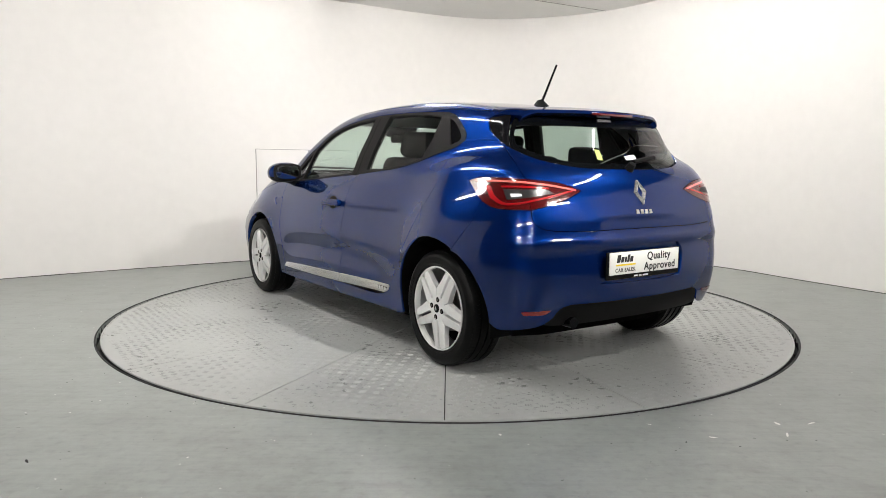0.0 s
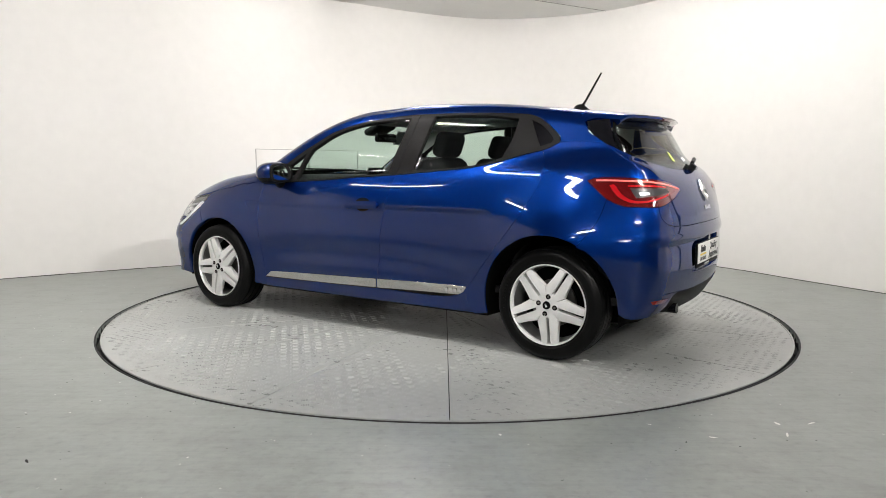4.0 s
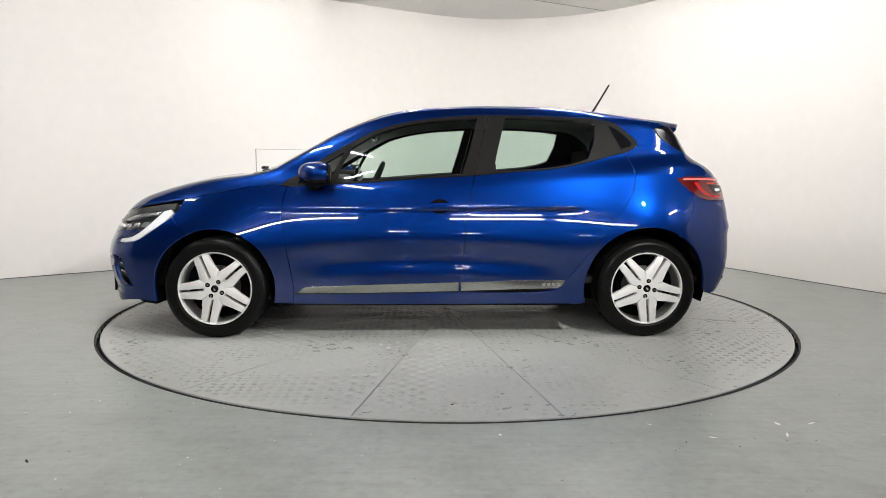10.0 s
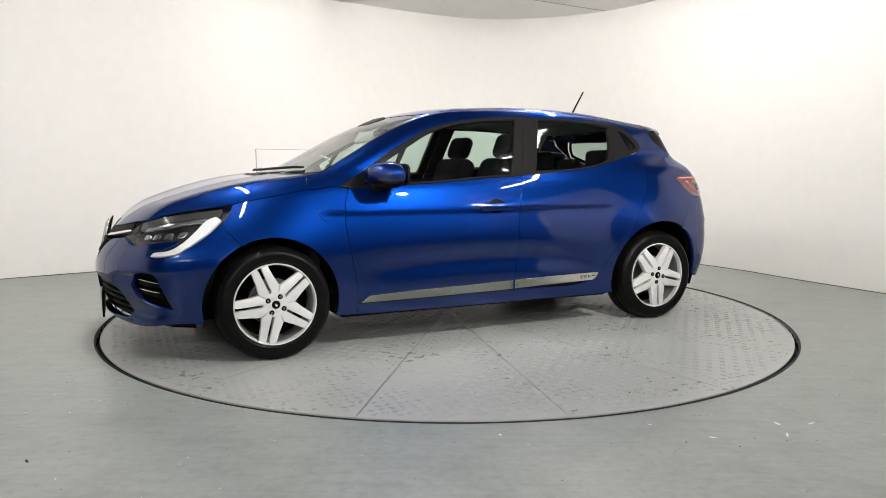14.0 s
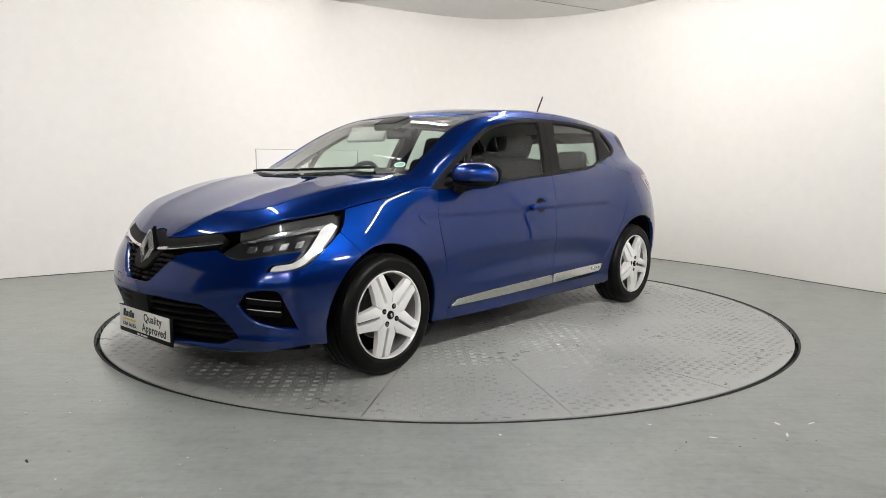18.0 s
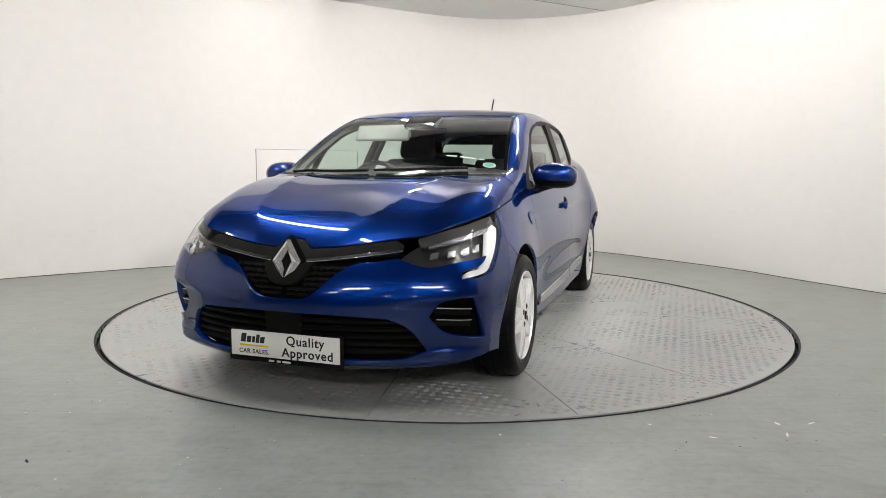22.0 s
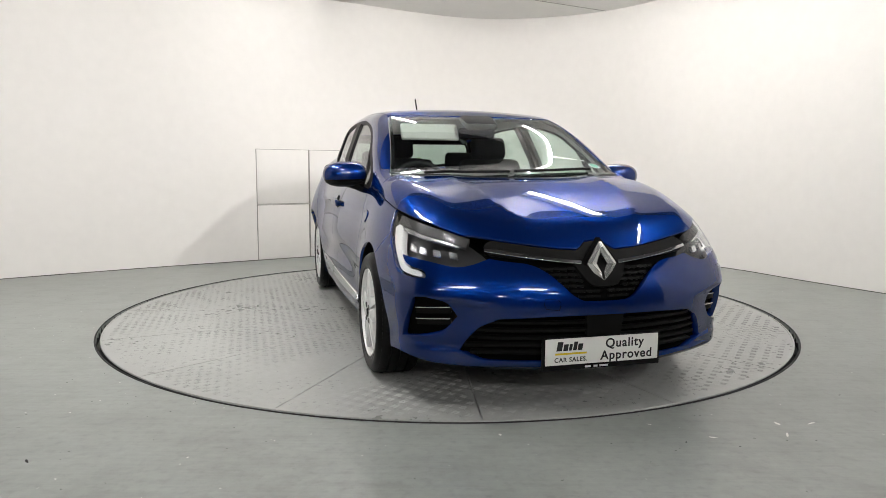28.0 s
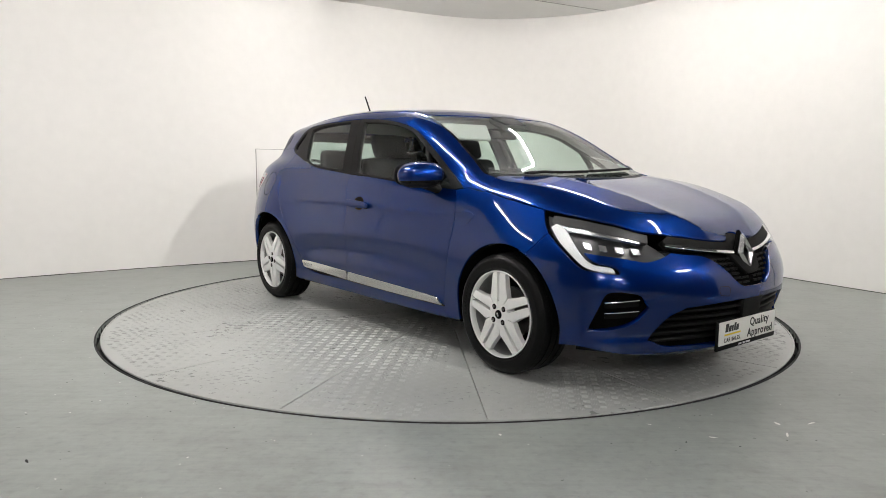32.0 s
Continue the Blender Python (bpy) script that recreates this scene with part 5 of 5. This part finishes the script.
def wheels(car):
    tyre, tread, spokes = mesh_of(tyre_mesh(), "tyre", RUBBER), tread_mesh(), [spoke_mesh(1), spoke_mesh(-1)]
    rim = mesh_of(lathe([(0.2095, -0.006), (0.2185, 0.006), (0.2170, 0.0115), (0.2125, 0.0115), (0.2085, 0.004), (0.2060, -0.020)], 72), "rim", WHEEL_SILVER)
    barrel = mesh_of(lathe([(0.2058, -0.021), (0.196, -0.10), (0.20, -0.18)], 72), "barrel", BARREL_SHADE)
    hub = mesh_of(lathe([(0.0, 0.0122), (0.058, 0.0122), (0.066, 0.0105), (0.072, -0.004), (0.074, -0.03)], 40), "hub", WHEEL_SILVER)
    cap = mesh_of(lathe([(0.0, 0.0185), (0.017, 0.0183), (0.0215, 0.0155), (0.0235, 0.006)], 28), "centre_cap", BLACK_GLOSS)
    mark = mesh_of(box((0.012, 0.003, 0.020), (0, 0.0190, 0), 0.002, Matrix.Rotation(radians(20), 4, "Y")), "cap_mark", CHROME)
    # dark discs on the hub stand in for shade inside the bolt holes
    socket = mesh_of(lathe([(0.0, 0.0062), (0.0095, 0.0062), (0.0135, 0.0068), (0.0135, 0.002)], 18), "bolt_hole_shade", DARK)
    bolt = mesh_of(lathe([(0.0, 0.0105), (0.0055, 0.0105), (0.0068, 0.008), (0.0068, 0.004)], 6), "wheel_bolt", STEEL)
    disc = mesh_of(lathe([(0.0, -0.075), (0.128, -0.075), (0.128, -0.095), (0.0, -0.095)], 40), "brake_disc", STEEL)
    back = mesh_of(lathe([(0.0, -0.125), (0.20, -0.125), (0.20, -0.13)], 32), "brake_shield", DARK)
    bars = mesh_of(box((0.010, 0.002, 0.016), (0, 0.0165, 0), 0.001), "side_mark", BLACK)
    for x, y, turn, s in ((1.2915, 0.835, 113.0, 1), (-1.2915, 0.828, 131.0, 1), (1.2915, 0.835, 93.0, -1), (-1.2915, 0.828, 131.0, -1)):
        w = new("wheel")
        w.parent = car
        w.matrix_basis = pose(x, s * y, 0.300, 0, 0, 0 if s > 0 else 180)
        tagged(w, "silver wheel of five paired spokes with a black tyre")
        for name, me in (("tyre", tyre), ("tread", tread), ("rim", rim), ("barrel", barrel), ("hub", hub), ("centre_cap", cap), ("cap_mark", mark), ("brake_disc", disc), ("brake_shield", back)):
            tagged(part(name, me, None, w), kind="stuff" if name == "tread" else "")
        for k in range(5):
            # turn is the slot's angle in the side view, from the tail upwards
            a = radians((180 - turn) + 72 * k)
            m = Matrix.Rotation(math.pi / 2 - a, 4, "Y")
            for me in spokes:
                part("spoke", me, None, w, m=m)
        for k in range(4):
            m = Matrix.Rotation(radians(turn + 38 + 90 * k), 4, "Y") @ Matrix.Translation((0, 0.0070, 0.047))
            part("bolt_hole_shade", socket, None, w, m=m)
            part("wheel_bolt", bolt, None, w, m=m)
        for k in range(10):
            m = Matrix.Rotation(radians(60 + 4.2 * k), 4, "Y") @ Matrix.Translation((0, 0, 0.252))
            part("side_mark", bars, None, w, m=m)


# ---- fittings outside ----
def pad(w, h, depth):
    """A flat plate with strongly rounded corners, across the car."""
    bm = bmesh.new()
    rings = []
    for x, k in ((-depth / 2, 0.97), (-depth / 2 + 0.001, 1.0), (depth / 2, 1.0)):
        ring = []
        for i in range(32):
            a = 2 * math.pi * i / 32
            c, q = math.cos(a), math.sin(a)
            ring.append(bm.verts.new((x, k * w * math.copysign(abs(c) ** 0.55, c), k * h * math.copysign(abs(q) ** 0.55, q))))
        rings.append(ring)
    for a, b in zip(rings, rings[1:]):
        for i in range(32):
            bm.faces.new((a[i], a[(i + 1) % 32], b[(i + 1) % 32], b[i]))
    bm.faces.new(rings[0][::-1])
    bm.faces.new(rings[-1])
    bmesh.ops.recalc_face_normals(bm, faces=bm.faces)
    return smooth(bm)


def mirror(car, s):
    """A door mirror: blue cap, black lower shell, glass to the rear and a black stalk."""
    def shell(lo, hi, grow):
        verts, faces = [], []
        nu, nv = 30, 22
        for j in range(nv + 1):
            b = lo + (hi - lo) * j / nv
            for i in range(nu):
                a = 2 * math.pi * i / nu
                ca, sa, cb, sb = math.cos(a), math.sin(a), math.cos(b), math.sin(b)
                x = (0.116 if ca > 0 else 0.086) * math.copysign(abs(ca) ** 0.85, ca) * abs(cb) ** 0.75
                wide = 0.124 * math.copysign(abs(sa) ** 0.9, sa) * abs(cb) ** 0.75
                z = 0.072 * math.copysign(abs(sb) ** 0.9, sb)
                if x < -0.068:
                    x = -0.068
                lean = 0.10 * wide
                verts.append((x * grow - 0.35 * wide * 0.3, wide * grow, z * grow - lean * 0.3))
        for j in range(nv):
            for i in range(nu):
                k = (i + 1) % nu
                faces.append((j * nu + i, j * nu + k, (j + 1) * nu + k, (j + 1) * nu + i))
        faces.append(tuple(range(nu))[::-1])
        faces.append(tuple(nv * nu + i for i in range(nu)))
        me = bpy.data.meshes.new("shell")
        me.from_pydata([(x, s * y, z) for x, y, z in verts], [], faces)
        bm = bmesh.new()
        bm.from_mesh(me)
        bpy.data.meshes.remove(me)
        bmesh.ops.recalc_face_normals(bm, faces=bm.faces)
        return smooth(bm, 35)

    at = pose(0.672, s * 0.872, 0.978)
    mir = part("door_mirror", shell(-0.42, math.pi / 2, 1.0), PAINT, car, "blue door mirror with a black underside", at)
    part("lower_shell", shell(-math.pi / 2, -0.40, 0.985), BLACK, mir)
    part("black_band", shell(-0.52, -0.34, 1.006), BLACK_GLOSS, mir)
    part("mirror_glass", pad(0.090, 0.047, 0.004), MIRROR, mir, m=pose(-0.0765, s * 0.004, 0.002, 0, 0, 6 * s))
    part("mirror_frame", pad(0.108, 0.061, 0.014), BLACK, mir, m=pose(-0.0690, s * 0.003, 0.002, 0, 0, 6 * s))
    stalk = [(0.005, s * -0.020, -0.045), (0.020, s * -0.070, -0.065), (0.045, s * -0.125, -0.098)]
    bm = tube(stalk, 0.030, 12, 1.05)
    bmesh.ops.scale(bm, vec=(1.15, 1, 0.75), verts=bm.verts, space=Matrix.Translation((0, 0, 0.07)))
    part("stalk", bm, BLACK, mir)


def handle(car, s):
    """A pull handle in the door's colour over a flat dark patch that paints the bowl's shade."""
    out = [(-0.038 + 0.062 * math.cos(2 * math.pi * k / 28), 0.790 + 0.043 * math.sin(2 * math.pi * k / 28)) for k in range(28)]
    rec = panel("handle_bowl_shade", out, "side", DARK, car, s, gap=0, flange=0, offset=0.0016, step=0.02, label="flat dark patch for the shade in the bowl behind the handle")
    grip = line([(0.082, 0.772), (0.079, 0.790), (0.060, 0.797)], [(-0.05, 0.803), (-0.158, 0.805)], [(-0.164, 0.790), (-0.156, 0.777)], [(-0.04, 0.768), (0.060, 0.764), (0.082, 0.772)])
    h = panel("door_handle", grip, "side", PAINT, car, s, gap=0, flange=0.030, offset=0.032, step=0.012, label="blue pull handle")
    panel("handle_edge", line([(0.07, 0.7645), (-0.04, 0.7685), (-0.150, 0.7775)], [(-0.150, 0.7745), (-0.04, 0.7655), (0.07, 0.7615)]), "side", BLACK, h, s, gap=0, flange=0.02, offset=0.026, step=0.02)


def words(text, size, mat, parent, m, name="lettering"):
    cu = bpy.data.curves.new(name, "FONT")
    cu.body, cu.size, cu.extrude, cu.align_x = text, size, 0.0004, "CENTER"
    cu.offset, cu.space_character = size * 0.020, 1.12
    ob = bpy.data.objects.new(name, cu)
    scene.collection.objects.link(ob)
    me = bpy.data.meshes.new_from_object(ob)
    bpy.data.objects.remove(ob)
    bpy.data.curves.remove(cu)
    return part(name, me, mat, parent, m=m)


def plate(car, m, label):
    """A white show plate in a black holder: words, a yellow line, and plain bars for the trade name."""
    p = part("plate_holder", box((0.545, 0.138, 0.012), (0, -0.009, -0.005), 0.005), BLACK, car, label, m)
    part("plate_board", box((0.520, 0.111, 0.006), (0, 0.002, 0.003), 0.003), PLATE, p)
    lift = 0.0068
    lean = Matrix(((1, 0.18, 0, 0), (0, 1, 0, 0), (0, 0, 1, 0), (0, 0, 0, 1)))
    for x, w, h in ((-0.200, 0.024, 0.038), (-0.172, 0.020, 0.027), (-0.150, 0.013, 0.027), (-0.130, 0.016, 0.036), (-0.107, 0.021, 0.027)):
        bm = box((w, h, 0.0012), (0, h / 2, 0))
        bmesh.ops.transform(bm, matrix=Matrix.Translation((x, 0.007, lift)) @ lean, verts=bm.verts)
        part("name_bar", bm, INK, p)
    part("yellow_line", box((0.142, 0.008, 0.0012), (-0.146, -0.006, lift)), YELLOW, p)
    words("CAR SALES.", 0.0265, INK, p, pose(-0.146, -0.040, lift))
    words("Quality", 0.054, INK, p, pose(0.100, 0.010, lift))
    words("Approved", 0.054, INK, p, pose(0.110, -0.041, lift))
    for x, w in ((-0.065, 0.026), (-0.030, 0.018), (0.008, 0.040)):
        part("web_bar", box((w, 0.008, 0.001), (x, -0.067, 0.0016)), WHITE_INK, p)


def diamond(name, car, h, w, mat, m, label):
    """A faceted diamond ring with a raised ridge."""
    bm = bmesh.new()
    rings = []
    for k, z in ((1.0, 0.0), (1.0, 0.006), (0.74, 0.016), (0.50, 0.006), (0.50, 0.0)):
        ww = w * k if k > 0.6 else w * 0.36
        hh = h * k if k > 0.6 else h * 0.52
        cut = 0.10 if k > 0.6 else 0.0
        pts = [(ww, 0), (ww * cut, hh), (-ww * cut, hh), (-ww, 0), (-ww * cut, -hh), (ww * cut, -hh)]
        rings.append([bm.verts.new((a, b, z)) for a, b in pts])
    for a, b in zip(rings, rings[1:]):
        for i in range(6):
            bm.faces.new((a[i], a[(i + 1) % 6], b[(i + 1) % 6], b[i]))
    bmesh.ops.remove_doubles(bm, verts=bm.verts, dist=1e-6)
    bmesh.ops.recalc_face_normals(bm, faces=bm.faces)
    return part(name, bm, mat, car, label, m)


def facing(x, y, z, deg):
    """A plane stood upright on the car's end: its x to the viewer's right, its y up, leaning back by deg."""
    if x > 0:
        return Matrix.Translation((x, y, z)) @ Matrix.Rotation(radians(90), 4, "Z") @ Matrix.Rotation(radians(90 - deg), 4, "X")
    return Matrix.Translation((x, y, z)) @ Matrix.Rotation(radians(-90), 4, "Z") @ Matrix.Rotation(radians(90 - deg), 4, "X")


def ring_line(name, pts, chart, width, mat, car, s, offset=0.0008):
    """A thin closed line on the skin."""
    k = np.array(UNIT[chart])
    a = np.array(pts) * k
    out = [tuple(q / k) for q in shrink(a, -width / 2)]
    hole = [tuple(q / k) for q in shrink(a, width / 2)]
    return panel(name, out, chart, mat, car, s, holes=[hole], gap=0, flange=0, offset=offset, step=0.2)


def fittings(car):
    for s in (1, -1):
        mirror(car, s)
        handle(car, s)
    plate(car, facing(2.122, 0, 0.268, 0), "white front show plate in a black holder")
    plate(car, facing(-1.917, 0, 0.556, 0), "white rear show plate in a black holder")
    p, n = on_skin([(0.0, 0.628)], "front")
    bed = diamond("badge_bed", car, 0.108, 0.086, DARK, facing(float(p[0][0]) - 0.012, 0, 0.626, 14), "black bed of the badge")
    diamond("front_badge", car, 0.091, 0.067, SATIN, facing(float(p[0][0]) + 0.006, 0, 0.626, 14), "chrome diamond badge")
    p, n = on_skin([(0.0, 0.900)], "rear")
    diamond("rear_badge", car, 0.066, 0.047, SATIN, facing(float(p[0][0]) + 0.002, 0, 0.900, 24), "chrome diamond badge")
    for i in range(4):
        u = (-1.5, -0.5, 0.5, 1.5)[i] * 2.05
        x = [(u - 0.62, 0.796), (u + 0.62, 0.796), (u + 0.62, 0.816), (u - 0.62, 0.816)]
        panel("name_bar", x, "rear", CHROME, car, 1, gap=0, flange=0.004, offset=0.004, step=0.05)
    # aerial
    base = float(on_skin([(-1.12, 0.0)], "top")[0][0][2])
    bm = lathe([(0.0, 0.036), (0.012, 0.032), (0.024, 0.012), (0.036, -0.006)], 20, "Z")
    bmesh.ops.scale(bm, vec=(1.9, 0.9, 1), verts=bm.verts)
    a = part("aerial", bm, BLACK, car, "black rod aerial on the roof", pose(-1.115, 0, base))
    part("rod", tube([(-0.008, 0, 0.016), (-0.035, 0, 0.056), (-0.130, 0, 1.600 - base)], 0.0085, 10, 0.65), BLACK, a)
    # wipers
    for pts in ([(1.165, -0.02), (1.130, 0.22), (1.060, 0.47)], [(1.150, -0.52), (1.170, -0.30), (1.172, -0.06)]):
        q = [np.array(v) for v in spline(pts, 0.05)]
        p, n = on_skin([(x, abs(y)) for x, y in q], "top", offset=0.016)
        p[:, 1] = [y for x, y in q]
        w = part("wiper_arm", tube([tuple(v) for v in p], 0.0075, 8), BLACK, car, "black windscreen wiper")
        p[:, 0] -= 0.022
        part("wiper_blade", tube([tuple(v) for v in p], 0.006, 8), BLACK, w)
    p, n = on_skin([(u, 1.030 + 0.0016 * abs(u)) for u in (2, 5, 8, 11, 14, 17)], "rear", offset=0.030)
    p = p * (1, -1, 1)
    w = part("rear_wiper", tube([tuple(v) for v in p], 0.012, 8), BLACK, car, "black rear wiper")
    q, _ = on_skin([(1.0, 1.018)], "rear", offset=0.02)
    bm = lathe([(0.0, 0.02), (0.018, 0.018), (0.024, -0.02)], 16, "Z")
    part("wiper_hub", bm, BLACK, w, m=facing(float(q[0][0]), 0.0, 1.030, 50))
    # filler flap on the car's right
    flap = [(-1.350 + 0.088 * math.cos(2 * math.pi * k / 36), 0.890 + 0.088 * math.sin(2 * math.pi * k / 36)) for k in range(36)]
    ring_line("filler_flap_joint", flap, "side", 0.0035, DARK, car, -1)
    # tow-eye cover on the front bumper
    cover = line([(-13.0, 0.452), (-10.3, 0.446)], [(-10.0, 0.478), (-10.6, 0.490)], [(-13.2, 0.492)], [(-13.4, 0.47), (-13.0, 0.452)], chart="front")
    ring_line("tow_cover_joint", [(-u, v) for u, v in cover], "front", 0.002, DARK, car, -1)
    # stickers on the screens
    disc = [(0.945 + 0.026 * math.cos(2 * math.pi * k / 24), 0.560 + 0.036 * math.sin(2 * math.pi * k / 24)) for k in range(24)]
    st = panel("windscreen_sticker", disc, "top", WHITE_INK, car, 1, gap=0, flange=0, offset=-0.0045, step=0.1, label="round pale green sticker")
    panel("sticker_print", [(0.945 + (x - 0.945) * 0.78, 0.560 + (y - 0.560) * 0.78) for x, y in disc], "top", GREEN_INK, st, 1, gap=0, flange=0, offset=-0.0035, step=0.1)
    for y0, y1 in ((0.30, 0.36), (0.38, 0.47), (0.49, 0.52)):
        panel("screen_bar", [(0.905, y0), (0.905, y1), (0.893, y1), (0.893, y0)], "top", WHITE_INK, st, 1, gap=0, flange=0, offset=-0.0045, step=0.1)
    tag = panel("rear_tag", [(10.5, 1.060), (13.0, 1.064), (12.6, 1.115), (10.3, 1.112)], "rear", TAG, car, 1, gap=0, flange=0, offset=-0.001, step=0.1, label="small yellow-green tag on the rear window")
    panel("rear_sticker", [(-2.5, 1.062), (-9.5, 1.070), (-9.5, 1.092), (-2.5, 1.084)], "rear", WHITE_INK, tag, 1, gap=0, flange=0, offset=-0.001, step=0.1)
    for u in (-4.2, -2.6, -1.0, 0.6, 2.2, 3.8):
        panel("web_bar", [(u, 1.262), (u + 1.2, 1.262), (u + 1.2, 1.276), (u, 1.276)], "rear", WHITE_INK, tag, 1, gap=0, flange=0, offset=-0.0005, step=0.1)


def build_car():
    car = tagged(new("car"), "blue metallic five-door hatchback with silver wheels", "car")
    body(car)
    shells(car)
    cabin(car)
    wheels(car)
    fittings(car)
    return car


room()
hatch(-2.062, -1.563, 0.612, 1.210, "upper white access panel with a dark joint in the wall")
hatch(-2.062, -1.563, 0.004, 0.606, "lower white access panel with a chipped foot in the wall")
hatch(-1.556, -1.050, 0.612, 1.210, "upper white access panel beside the first in the wall")
hatch(-1.556, -1.050, 0.004, 0.606, "lower white access panel beside the first in the wall")
floor_marks()
table = turntable()
for spec in TUBES:
    batten(*spec)
spotlight()
car = build_car()


def motions():
    """The table turns at an even pace and carries the car round with it."""
    spin, ride = [], []
    for k in range(33):
        deg = TURN_START + TURN_RATE * k
        a = radians(deg)
        spin.append((k, pose(0, 0, 0, 0, 0, deg)))
        ride.append((k, pose(CAR_X * math.cos(a) - CAR_Y * math.sin(a), CAR_X * math.sin(a) + CAR_Y * math.cos(a), 0, 0, 0, deg)))
    walk(table, spin)
    walk(car, ride)


motions()
